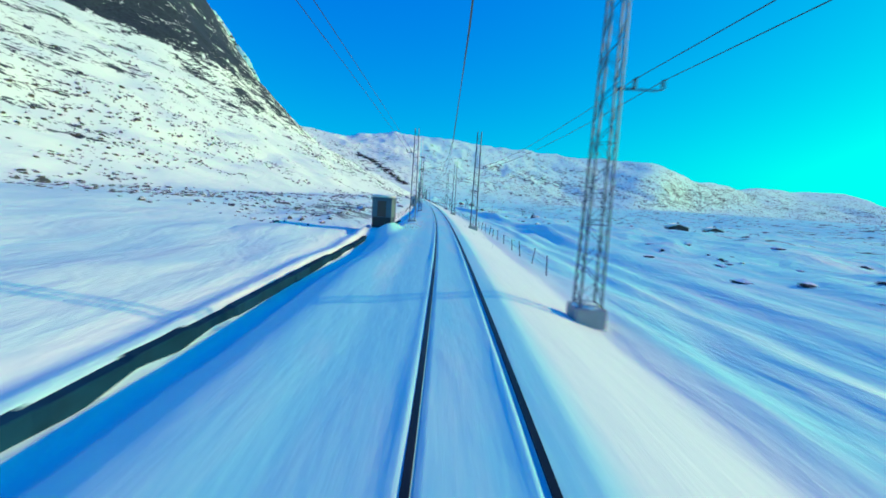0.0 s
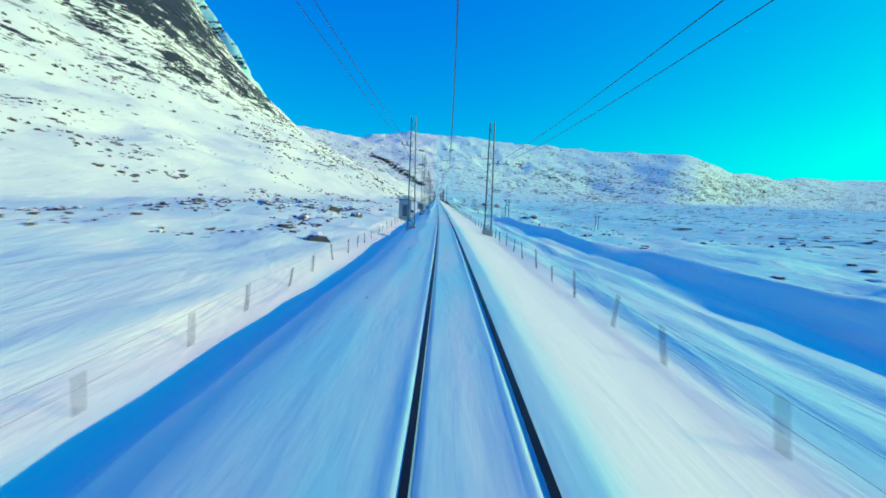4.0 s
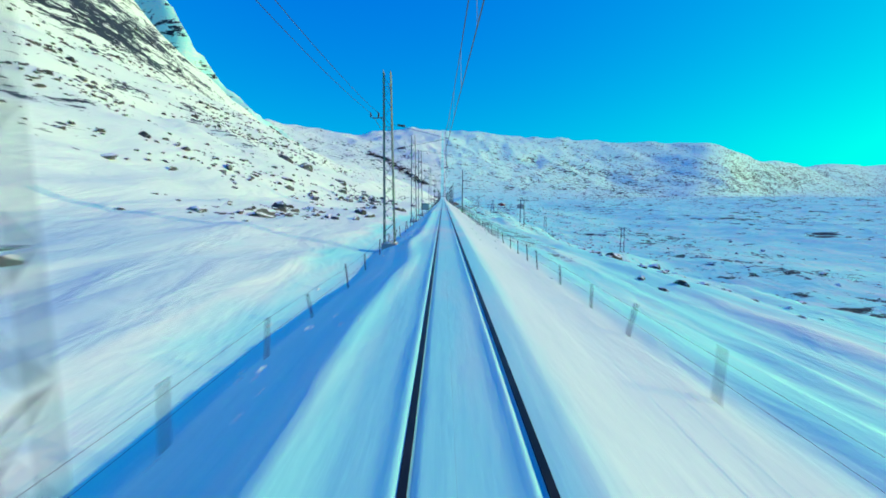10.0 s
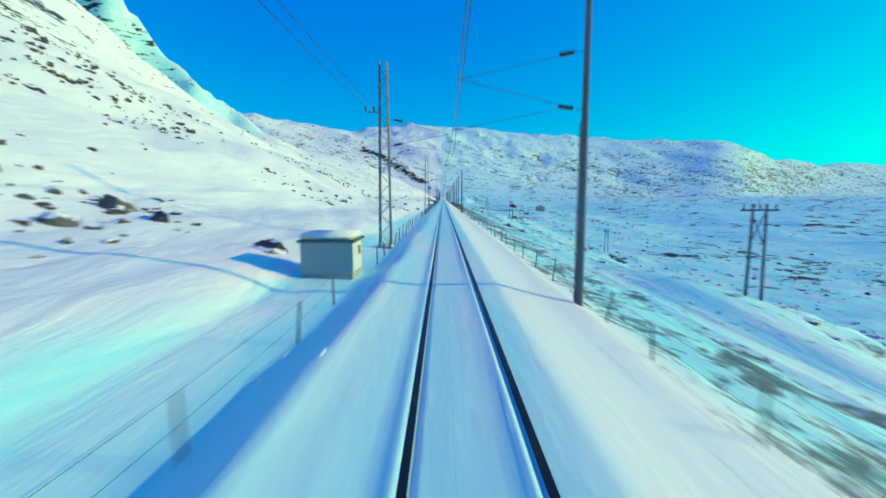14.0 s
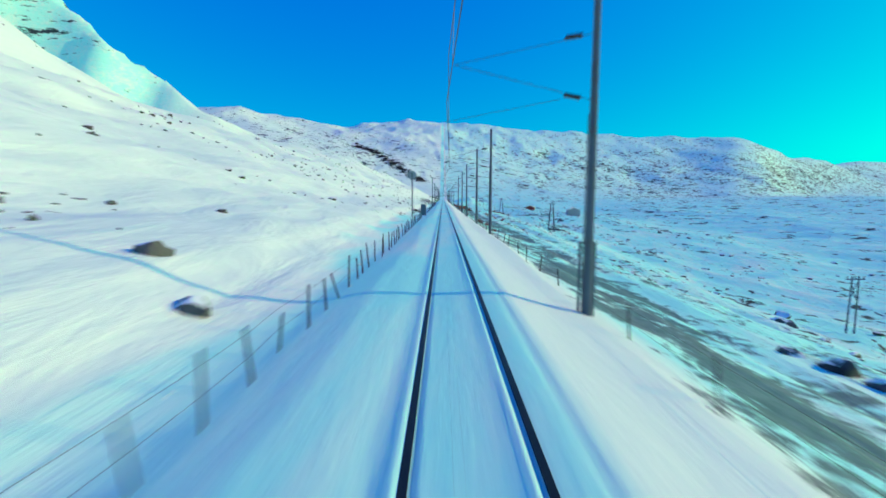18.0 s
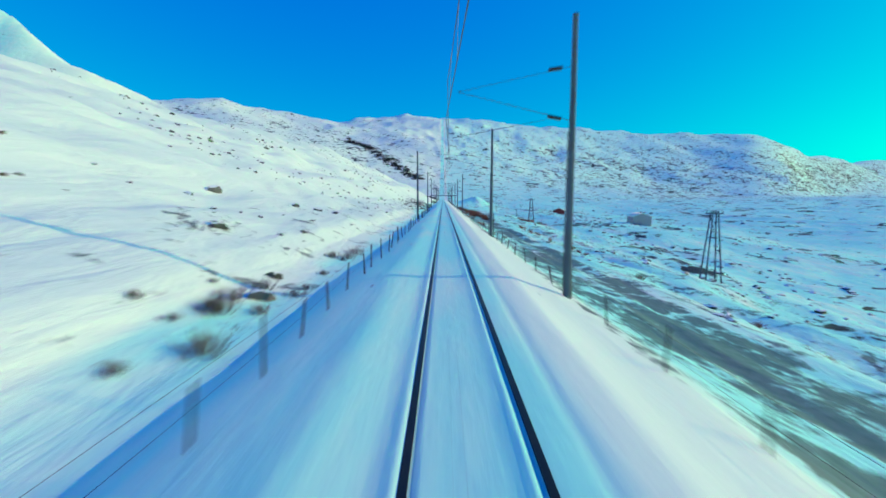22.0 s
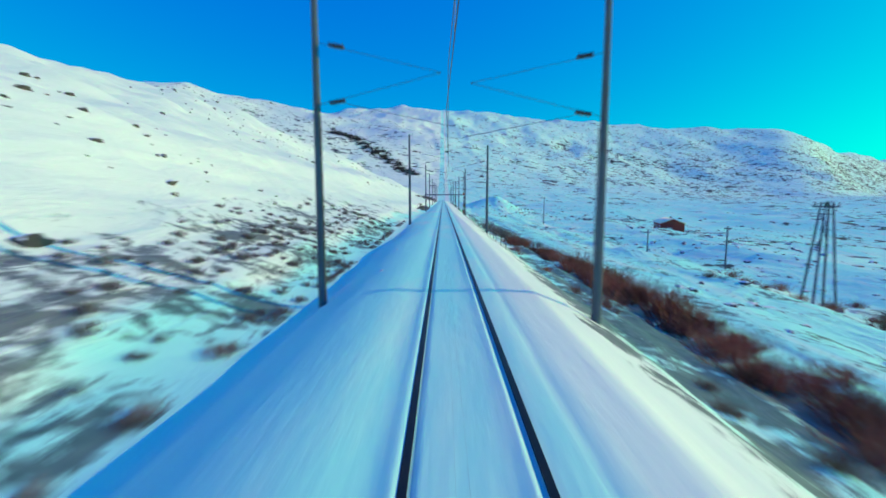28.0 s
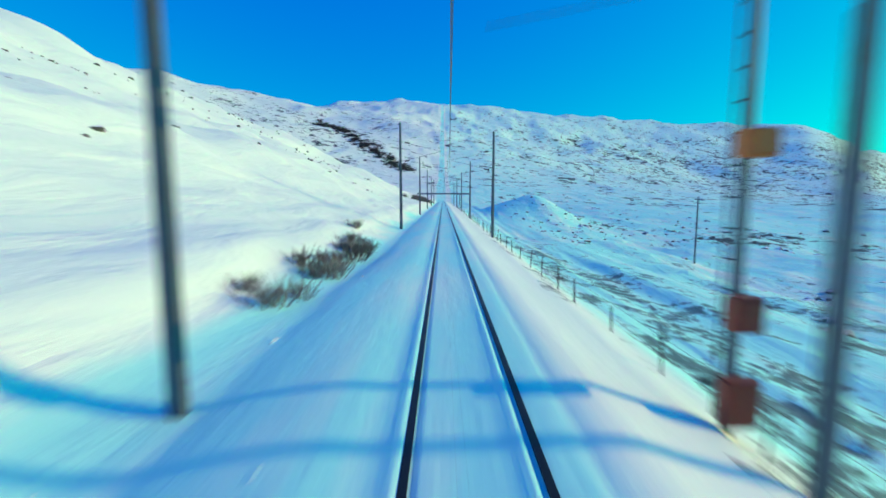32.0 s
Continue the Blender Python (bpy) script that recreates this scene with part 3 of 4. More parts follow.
for u0, s0, s1 in ((-.22, -20, 860), (-.09, 420, 900)):
    bm = bmesh.new()
    tube(bm, [canted(s, u0 + .02 * math.sin(s / 7 + u0 * 9), -.035) for s in spread(s0, 3, 1.0, s1)], .0055)
    part("cable", bm, WIRE, track, "thin dark cable along the snow between the rails")



# ---- masts ----
def insulator(bm, a, b, r=.075, n=5):
    a, b = Vector(a), Vector(b)
    rod(bm, a, b, r * .45, n=8)
    for i in range(n):
        c = a.lerp(b, (i + .5) / n)
        d = (b - a).normalized() * .018
        rod(bm, c - d, c + d, r, r * .7, n=10)


def cantilever(mast, reach, inset, top=7.9, low=6.3):
    """Arms from the mast's face towards the wires; +x is towards the track."""
    bm = bmesh.new()
    rod(bm, (inset, 0, top), (reach, 0, top - .9), .010)
    part("stay_tube", bm, ZINC, mast)
    bm = bmesh.new()
    rod(bm, (inset, 0, low), (reach, 0, top - .9), .011)
    part("bracket_tube", bm, ZINC, mast)
    bm = bmesh.new()
    rod(bm, (inset + .9, 0, low + .02), (reach + .25, 0, 5.95), .008)
    part("steady_arm", bm, ZINC, mast)
    for z0, dz in ((top, -.12), (low, .14)):
        bm = bmesh.new()
        insulator(bm, (inset + .32, 0, z0 + dz * .4), (inset + .82, 0, z0 + dz), .10)
        part("insulator", bm, GLAZE, mast, "brown ribbed ceramic insulator", True)


def lattice_mast(m, label, high=11.0, reach=3.3, feeders=(), w0=.34, w1=.22):
    """A tapered four-legged steel mast; +x is towards the track."""
    mast = thing("lattice_mast", m, label, "lattice mast", "overhead line masts")
    bm = bmesh.new()
    box(bm, -.5, .5, -.5, .5, -1.3, .22)
    bevelled(bm, .05)
    part("foundation", bm, CONCRETE, mast, "snow-dusted concrete foundation block")
    bm = bmesh.new()
    bmesh.ops.create_icosphere(bm, subdivisions=2, radius=.5, matrix=Matrix.Translation((0, 0, .2)) @ Matrix.Diagonal((1, 1, .22, 1)))
    part("snow_cap", bm, SNOW, mast, smooth_it=True)

    def half(z):
        return w0 + (w1 - w0) * z / high
    for sx in (-1, 1):
        for sy in (-1, 1):
            bm = bmesh.new()
            bar(bm, (sx * half(0), sy * half(0), .1), (sx * half(high), sy * half(high), high), .055, .055)
            part("leg", bm, ZINC, mast)
    steps = [.3 + i * .62 for i in range(int((high - .4) / .62) + 1)]
    for face in range(4):
        for i, (z0, z1) in enumerate(zip(steps, steps[1:])):
            d = 1 if i % 2 else -1
            a, b = half(z0), half(z1)
            runs = [((-d * a, -a, z0), (d * b, -b, z1))] + ([((-a, -a, z0), (a, -a, z0))] if i % 4 == 0 else [])
            for run in runs:
                bm = bmesh.new()
                if face < 2:
                    bar(bm, *[(x, y * (1 if face else -1), z) for x, y, z in run], .03, .016)
                else:
                    bar(bm, *[(y * (1 if face > 2 else -1), x, z) for x, y, z in run], .03, .016)
                part("brace", bm, ZINC, mast)
    if reach:
        cantilever(mast, reach, .3)
    for x, z in feeders:
        bm = bmesh.new()
        rod(bm, (-.25, 0, z), (x - .1 * (1 if x > 0 else -1), 0, z), .03)
        part("crossarm", bm, ZINC, mast)
        bm = bmesh.new()
        insulator(bm, (x, 0, z + .02), (x, 0, z + .34), .07, 4)
        part("insulator", bm, GLAZE, mast, "brown ribbed ceramic insulator", True)
    return mast


def timber_pole(m, label, high=10.3, reach=4.6, ladder=False):
    mast = thing("timber_pole", m, label, "utility pole", "overhead line poles")
    bm = bmesh.new()
    rod(bm, (0, 0, -.7), (0, 0, high), .15, .10, 12)
    part("shaft", bm, TIMBER, mast, smooth_it=False)
    bm = bmesh.new()
    rod(bm, (0, 0, high), (0, 0, high + .05), .12, .03, 10)
    part("cap", bm, ZINC, mast)
    if ladder:
        for x in (-.23, .23):
            bm = bmesh.new()
            bar(bm, (x, -.14, -.3), (x, -.14, 2.3), .07, .07)
            part("stub_post", bm, ZINC, mast)
        for i in range(5):
            bm = bmesh.new()
            bar(bm, (-.23, -.14, .3 + i * .45), (.23, -.14, .3 + i * .45), .06, .03)
            part("rung", bm, ZINC, mast)
    cantilever(mast, reach, .1, 8.5, 6.6)
    bm = bmesh.new()
    tube(bm, [(.12, -.12, 0), (.14, -.1, 2.5), (.12, -.1, 6.2)], .018)
    part("earth_cable", bm, WIRE, mast)
    return mast


LATTICE_L = [(55.5, -3.65), (96.5, -3.5), (142.5, -3.5), (182, -3.7), (191.5, -3.7), (224, -3.4), (243.5, -4.2), (270, -3.9), (300, -4.2), (319, -4.3), (364, -3.9), (423.2, -3.45)]
LATTICE_R = [(14, 4.2), (52.7, 3.6), (97, 3.55), (142.5, 4.4)]
LEFT_FEED, RIGHT_FEED = (-.6, -1.1), (-.75, -1.6)
first = None
for s, u in LATTICE_L:
    m = stand(s, u, z=-.3)
    if first is None:
        first = lattice_mast(m, "grey galvanised lattice mast on a snowy concrete foundation beside the track", 11.2, 3.9, [(x, 8.3) for x in LEFT_FEED])
    else:
        copy_thing(first, m)
first = None
for s, u in LATTICE_R:
    m = stand(s, u, 180, z=-.45)
    if first is None:
        first = lattice_mast(m, "grey lattice mast on the sunlit snow shoulder of the line", 11.0, 0, [(x, 6.9) for x in RIGHT_FEED])
    else:
        copy_thing(first, m)
POLE_R = [(351.5, 4.4), (446, 4.2), (477.5, 4.4), (496, 4.4), (523.5, 4.4), (545, 4.4), (572.5, 4.4), (648.5, 4.8), (686.5, 4.7), (726, 4.9), (773.5, 4.6), (813, 4.6), (851, 4.6), (890, 4.6), (930, 4.6), (975, 4.6)]
POLE_L = [(597.5, -4.2), (649, -4.4), (687, -4.4), (725, -4.2), (774.3, -4.2), (813, -4.5), (850, -4.5), (889, -4.5), (931, -4.5), (974, -4.5)]
first, first_l = None, None
for s, u in POLE_R:
    m = stand(s, u, 180)
    low = s in (446, 523.5, 572.5)
    if low:
        timber_pole(m, "dark pole with a short steel ladder frame at its foot", 10.3, 4.2, True)
    elif first is None:
        first = timber_pole(m, "dark timber pole with bracket arms on the track embankment", 10.3, 4.2)
    else:
        copy_thing(first, m)
for s, u in POLE_L:
    m = stand(s, u)
    first_l = copy_thing(first_l, m) if first_l else timber_pole(m, "dark timber pole with brown insulators beside the snow bank", 10.3, 4.0)
# ---- wires ----
def wire(parent, name, pts, r):
    bm = bmesh.new()
    tube(bm, pts, r, 4)
    return part(name, bm, WIRE, parent)


supports = sorted([s for s, _ in LATTICE_L if s not in (191.5, 224)] + [s for s, _ in POLE_R if 440 < s < 590] + [398] + [s for s, _ in POLE_L])
line = thing("overhead_line", Matrix(), "dark overhead contact wire and carrier wire above the track", "overhead line", kind="structure")
contact, carrier = [], []
for i, (s0, s1) in enumerate(zip([-40] + supports, supports + [1020])):
    n = 6
    for j in range(n):
        k = j / n
        s = s0 + (s1 - s0) * k
        zig = (.28 if i % 2 else -.28) * (1 - 2 * k)
        contact.append(canted(s, zig + .05, 5.75))
        carrier.append(canted(s, zig * .8 + .05, 7.1 - 3.6 * k * (1 - k) * (s1 - s0) / 60))
    bm = bmesh.new()
    for j in range(1, 6):
        k = j / 6
        s = s0 + (s1 - s0) * k
        zig = (.28 if i % 2 else -.28) * (1 - 2 * k)
        rod(bm, canted(s, zig + .05, 5.75), canted(s, zig * .8 + .05, 7.1 - 3.6 * k * (1 - k) * (s1 - s0) / 60), .005, n=4)
    part("dropper", bm, WIRE, line)
wire(line, "contact_wire", contact, .011)
wire(line, "carrier_wire", carrier, .011)


def feeder(name, stands, offs, z, sign, label, foot):
    ob = thing(name, Matrix(), label, "power line", kind="structure")
    for off in offs:
        pts = []
        for (s0, u0), (s1, u1) in zip(stands, stands[1:]):
            for j in range(8):
                k = j / 8
                s, u = s0 + (s1 - s0) * k, u0 + (u1 - u0) * k
                zz = foot
                pts.append(at(s, u + sign * off, zz + z + .3 - 1.4 * k * (1 - k)))
        wire(ob, "conductor", pts, .014)
    return ob


feeder("feeder_line", [(-40, -4.0)] + LATTICE_L, LEFT_FEED, 8.3, 1, "pair of dark feeder wires strung along the lattice masts", -.3)
feeder("return_line", [(-40, 4.2)] + LATTICE_R, RIGHT_FEED, 6.9, -1, "pair of dark wires strung along the outer side of the masts", -.45)


# ---- fences ----
def fence(name, line_u, spans, step, label, seed):
    rnd = random.Random(seed)
    ob = thing(name, Matrix(), label, "fence")
    shapes = []
    for k in range(5):
        bm = bmesh.new()
        rod(bm, (0, 0, -.5), (rnd.uniform(-.03, .03), 0, 0.78 + .07 * k), .030 + .005 * (k % 3), .025, 6)
        me = bpy.data.meshes.new("post")
        bm.to_mesh(me)
        bm.free()
        me.materials.append(POST)
        shapes.append(me)
    for s0, s1, step in spans:
        tops = []
        s = s0
        while s < s1:
            u = np.interp(s, line_u[0], line_u[1]) + rnd.uniform(-.08, .08)
            z = ground_z(s, u)
            lean_x, lean_y = rnd.gauss(0, 4), rnd.gauss(0, 5)
            share("post", rnd.choice(shapes), ob, pose(*at(s, u, z), lean_x, lean_y, rnd.uniform(0, 360)))
            tops.append((s, u, z))
            s += step * rnd.uniform(.85, 1.15)
        for h in (.45, .85):
            bm = bmesh.new()
            tube(bm, [at(s, u, z + h) for s, u, z in tops], .0035, 3)
            part("wire", bm, WIRE, ob)
    return ob


fence("wire_fence", ([0, 165, 195, 250, 335, 640], [-7.2, -6.6, -6.1, -4.3, -3.5, -3.5]), [(47, 168, 4), (176, 229, 4), (238, 350, 4), (357, 415, 3), (415, 500, 1.5), (508, 636, 2.6)], 4.0, "leaning grey wooden posts with thin wires on the snow bank", 4)
fence("wire_fence", ([0, 150, 600, 690, 900], [5.4, 4.8, 4.7, 4.7, 4.6]), [(24, 610, 3.8), (708, 925, 3.2)], 3.8, "crooked grey wooden fence posts on the edge of the embankment", 9)


# ---- huts ----
def hut(s, u, w, d, h, wall, label, turn=0.0, base=.25, dark_base=False, door=True, rubble=False, z=0.0):
    """A small line-side hut; its near end faces down the line."""
    ob = thing("railway_hut", stand(s, u, turn, z=z), label, "hut", "line-side huts")
    bm = bmesh.new()
    box(bm, -w / 2 + .04, w / 2 - .04, .04, d - .04, -1.4, base)
    part("plinth", bm, DARK if dark_base else CONCRETE, ob)
    bm = bmesh.new()
    box(bm, -w / 2 + .02, w / 2 - .02, .02, d - .02, base, h)
    core = part("wall", bm, wall, ob)
    for length, n in ((w, max(3, round(w / .3))), (d, max(3, round(d / .3)))):
        bm = bmesh.new()
        box(bm, .006, length / n - .006, 0, .03, base, h)
        me = bpy.data.meshes.new("board")
        bm.to_mesh(me)
        bm.free()
        me.materials.append(wall)
        for k in range(n):
            if length == w:
                spots = [pose(-w / 2 + w * k / n, 0, 0), pose(-w / 2 + w * k / n, d - .03, 0)]
            else:
                spots = [pose(-w / 2 + .03, d * k / n, 0, 0, 0, 90), pose(w / 2, d * k / n, 0, 0, 0, 90)]
            for m in spots:
                share("board", me, core, m)
    bm = bmesh.new()
    box(bm, -w / 2 - .1, w / 2 + .1, -.1, d + .1, h, h + .1)
    bevelled(bm, .02)
    part("roof", bm, ZINC, ob, "flat sheet-metal roof")
    bm = bmesh.new()
    box(bm, -w / 2 - .08, w / 2 + .08, -.08, d + .08, h + .1, h + .34)
    bevelled(bm, .11, 3)
    for v in bm.verts:
        v.co.z += .05 * noise.noise(v.co * 2)
    part("snow_cap", bm, SNOW, ob, "rounded cap of snow", True)
    if door:
        dr = bmesh.new()
        box(dr, -.4, .4, -.035, -.005, base + .05, min(h - .2, base + 1.95))
        bevelled(dr, .01)
        dob = part("door", dr, GREY_WALL if wall is not GREY_WALL else BROWN_WALL, ob)
        bm = bmesh.new()
        box(bm, .28, .34, -.08, -.03, base + 1.0, base + 1.12)
        part("handle", bm, ZINC, dob)
    bm = bmesh.new()
    for k in range(4):
        box(bm, w / 2 - .005, w / 2 + .03, d * .55, d * .55 + .4, h - .55 + k * .09, h - .5 + k * .09)
    part("vent", bm, ZINC, ob)
    if rubble:
        r = random.Random(2)
        for k in range(9):
            bm = bmesh.new()
            bmesh.ops.create_icosphere(bm, subdivisions=1, radius=r.uniform(.16, .34))
            for v in bm.verts:
                v.co *= 1 + .7 * noise.noise(v.co * 5 + Vector((k * 3, 0, 0)))
                v.co.z *= .7
            bmesh.ops.translate(bm, verts=bm.verts[:], vec=(r.uniform(-w / 2 + .2, w / 2 - .2), r.uniform(.1, d - .3), h + .36 + r.uniform(0, .12)))
            part("roof_stone", bm, ROCK, ob, "dark stone weighing down the roof")
    return ob


hut(41.6, -5.85, 1.8, 2.8, 3.2, GREY_WALL, "narrow grey hut with a dark base and snow on its roof", -3, 1.5, True, z=-.8)
hut(170.3, -6.2, 2.0, 1.6, 3.0, PALE_WALL, "pale grey line-side hut with snow and rubble on its roof", 0, .3, z=-.75, rubble=True)
low_hut = hut(230.5, -5.85, 1.8, 4.4, 1.42, TARRED_WALL, "low grey-brown boarded hut casting a long shadow on the snow", 0, .1, z=-.6)
bm = bmesh.new()
box(bm, .9, .93, 2.3, 2.9, .75, 1.0)
bevelled(bm, .008)
part("warning_plate", bm, ORANGE, low_hut, "small orange enamel plate")
hut(353, -4.75, 2.0, 2.0, 1.2, WHITE_WALL, "low pale rendered hut half sunk in the snow bank", 0, .05, door=False)


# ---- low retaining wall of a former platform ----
wall = thing("retaining_wall", Matrix(), "low stone edge of a snowed-in platform beside the ditch, coloured dark blue as in shade", "wall", kind="structure")
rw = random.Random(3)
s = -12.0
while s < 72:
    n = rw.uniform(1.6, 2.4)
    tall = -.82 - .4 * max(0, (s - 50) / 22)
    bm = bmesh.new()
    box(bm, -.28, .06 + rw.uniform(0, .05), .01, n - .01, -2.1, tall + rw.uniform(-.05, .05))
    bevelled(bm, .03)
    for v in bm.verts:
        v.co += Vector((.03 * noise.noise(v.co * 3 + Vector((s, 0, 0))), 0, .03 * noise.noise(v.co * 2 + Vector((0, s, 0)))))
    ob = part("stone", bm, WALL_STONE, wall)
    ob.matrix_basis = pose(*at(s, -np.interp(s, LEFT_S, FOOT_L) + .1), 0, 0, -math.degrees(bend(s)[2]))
    s += n


def house(s, u, w, d, h, wall, label, turn=0.0, ridge=1.4):
    ob = thing("cabin", stand(s, u, turn, .3), label, "cabin")
    bm = bmesh.new()
    box(bm, -w / 2, w / 2, -d / 2, d / 2, 0, h)
    part("wall", bm, wall, ob)
    for x in (-w / 2, w / 2 - .1):
        bm = bmesh.new()
        for x1 in (x, x + .1):
            bm.faces.new([bm.verts.new(c) for c in ((x1, -d / 2, h), (x1, d / 2, h), (x1, 0, h + ridge))])
        bm.verts.ensure_lookup_table()
        q = bm.verts[:]
        for i in range(3):
            j = (i + 1) % 3
            bm.faces.new((q[i], q[j], q[3 + j], q[3 + i]))
        part("gable", bm, wall, ob)
    for sy in (-1, 1):
        bm = bmesh.new()
        a = Vector((0, sy * (d / 2 + .4), h - .4 * ridge / (d / 2)))
        b = Vector((0, 0, h + ridge))
        ang = math.atan2(b.z - a.z, b.y - a.y)
        m = Matrix.Translation((a + b) / 2 + Vector((0, 0, .16))) @ Matrix.Rotation(ang, 4, "X")
        box(bm, -w / 2 - .4, w / 2 + .4, -(b - a).length / 2, (b - a).length / 2, -.14, .14, m)
        bevelled(bm, .06, 2)
        part("roof", bm, SNOW, ob, "roof slope under thick snow", True)
    n = max(2, int(w / 2.6))
    for k in range(n):
        x = -w / 2 + w * (k + .5) / n
        for sy in (-1, 1):
            bm = bmesh.new()
            for x0, x1, z0, z1 in ((-.6, -.5, .9, 2.1), (.5, .6, .9, 2.1), (-.5, .5, .9, 1.0), (-.5, .5, 2.0, 2.1), (-.03, .03, 1.0, 2.0)):
                box(bm, x + x0, x + x1, sy * d / 2 - .05, sy * d / 2 + .05, z0, z1)
            fr = part("window", bm, TRIM, ob, "white framed window")
            bm = bmesh.new()
            box(bm, x - .5, x + .5, sy * d / 2 - .02, sy * d / 2 + .02, 1.0, 2.0)
            part("pane", bm, GLASS, fr)
    bm = bmesh.new()
    box(bm, -w * .2 - .3, -w * .2 + .3, -.3, .3, h + ridge * .6, h + ridge + .7)
    part("chimney", bm, CONCRETE, ob)
    return ob


house(823, 75, 12, 7, 2.8, RED_WALL, "long red boarded cabin with snow on its roof in the valley", 75)
house(716, 81, 11, 7, 3.6, PINK_WALL, "faded red boarded house in the snowy valley", 80)
house(150, 84, 8, 6, 2.2, BROWN_WALL, "small dark cabin on the open snow", 70, 1.0)
house(150, 97, 6, 5, 1.8, BROWN_WALL, "small dark outbuilding beside the cabin", 70, .9)


# ---- side power lines ----
def h_frame(s, u, high, legs, label):
    ob = thing("pole_frame", stand(s, u, 0, .3), label, "utility pole", "poles of the valley power line")
    spots = [(-.6, 0), (.6, 0)] if legs == 2 else [(-1.2, -.8), (1.2, -.8), (-1.2, .8), (1.2, .8)]
    for x, y in spots:
        bm = bmesh.new()
        k = .78 if legs == 2 else .3
        rod(bm, (x, y, -.5), (x * k, y * k, high), .115, .085, 8)
        part("leg", bm, TIMBER, ob)
    bm = bmesh.new()
    box(bm, -1.3, 1.3, -.06, .06, high - .5, high - .38)
    part("crossarm", bm, TIMBER, ob)
    for sg in (-1, 1):
        bm = bmesh.new()
        bar(bm, (-.5 * sg, .1, high * .6), (.45 * sg, .1, high * .9), .07, .05)
        part("brace", bm, TIMBER, ob)
    for x in (-1.15, 0, 1.15):
        bm = bmesh.new()
        insulator(bm, (x, 0, high - .38), (x, 0, high - .02), .08, 3)
        part("insulator", bm, GLAZE, ob)
    return ob


LINE_NEAR = [(244, 22, 7.4, 2), (368, 22, 7.2, 2), (592, 38, 10.5, 4), (715, 36, 10.5, 4)]
LINE_FAR = [(256, 56, 8.5, 2), (384, 57, 8.5, 2), (494, 57, 8.5, 2)]
for row in LINE_NEAR + LINE_FAR:
    h_frame(*row, "dark timber H-frame pole standing in the snow" if row[3] == 2 else "tall four-legged dark timber pole frame in the snow")
for s, u, h in ((831, 35, 9.5), (736, 40, 6.5), (752, 36, 4.5)):
    ob = thing("service_pole", stand(s, u, 0, .3), "slim dark timber service pole in the valley snow", "utility pole")
    bm = bmesh.new()
    rod(bm, (0, 0, -.4), (0, 0, h), .13, .09, 8)
    part("shaft", bm, TIMBER, ob)
    bm = bmesh.new()
    box(bm, -.5, .5, -.05, .05, h - .4, h - .28)
    part("crossarm", bm, TIMBER, ob)


# ---- signals and cabinets ----
ob = thing("distant_signal", stand(507, -5.4, 0, .1), "grey railway signal seen from behind on a slim mast", "railway signal")
bm = bmesh.new()
rod(bm, (0, 0, -.4), (0, 0, 7.4), .075, .06, 10)
part("mast", bm, ZINC, ob)
bm = bmesh.new()
rod(bm, (0, -.03, 7.1), (0, .03, 7.1), .68, .68, 28)
part("disc", bm, CONCRETE, ob, "round pale grey signal board")
for z in (6.9, 7.3):
    bm = bmesh.new()
    rod(bm, (0, -.2, z), (0, -.03, z), .11, .11, 14)
    part("lamp_hood", bm, DARK, ob)
bm = bmesh.new()
for k in range(12):
    bar(bm, (-.16, .1, .5 + k * .5), (.16, .1, .5 + k * .5), .03, .03)
for x in (-.16, .16):
    bar(bm, (x, .1, .3), (x, .1, 6.4), .03, .03)
part("ladder", bm, ZINC, ob)


def cabinet(s, u, w, d, h, mat, label, legs=.35):
    ob = thing("relay_cabinet", stand(s, u, 0, .1), label, "cabinet")
    for x in (-w / 2 + .06, w / 2 - .06):
        for y in (.06, d - .06):
            bm = bmesh.new()
            box(bm, x - .03, x + .03, y - .03, y + .03, -.4, legs)
            part("leg", bm, ZINC, ob)
    bm = bmesh.new()
    box(bm, -w / 2, w / 2, 0, d, legs, legs + h)
    bevelled(bm, .015)
    part("body", bm, mat, ob)
    for sx in (-1, 1):
        bm = bmesh.new()
        box(bm, min(0, sx * (w / 2 - .04)) + .01, max(0, sx * (w / 2 - .04)) - .01, -.02, 0, legs + .05, legs + h - .05)
        part("door", bm, mat, ob)
    bm = bmesh.new()
    box(bm, -w / 2 - .04, w / 2 + .04, -.04, d + .04, legs + h, legs + h + .05)
    part("roof", bm, ZINC, ob)
    bm = bmesh.new()
    box(bm, -w / 2, w / 2, 0, d, legs + h + .05, legs + h + .16)
    bevelled(bm, .05, 2)
    part("snow_cap", bm, SNOW, ob, smooth_it=True)
    return ob


cabinet(503, -3.4, .8, .55, 1.6, GREY_WALL, "dark grey relay cabinet on short legs beside the track")
ob = thing("home_signal", stand(775.2, 4.4, 180, .1), "tall railway signal mast with rust-red boxes at its foot", "railway signal")
bm = bmesh.new()
rod(bm, (0, 0, -.4), (0, 0, 9.6), .10, .075, 12)
part("mast", bm, ZINC, ob)
for z, w, h, mat, lab in ((.35, .52, .75, RUST, "rust-red equipment box"), (1.9, .46, .55, RUST, "rust-red equipment box"), (4.6, .5, .42, ORANGE, "orange lamp housing")):
    bm = bmesh.new()
    box(bm, -w / 2, w / 2, .06, .42, z, z + h)
    bevelled(bm, .03, 2)
    bx = part("equipment_box", bm, mat, ob, lab)
    bm = bmesh.new()
    box(bm, -w / 2 + .05, w / 2 - .05, .42, .45, z + .06, z + h - .06)
    part("lid", bm, mat, bx)
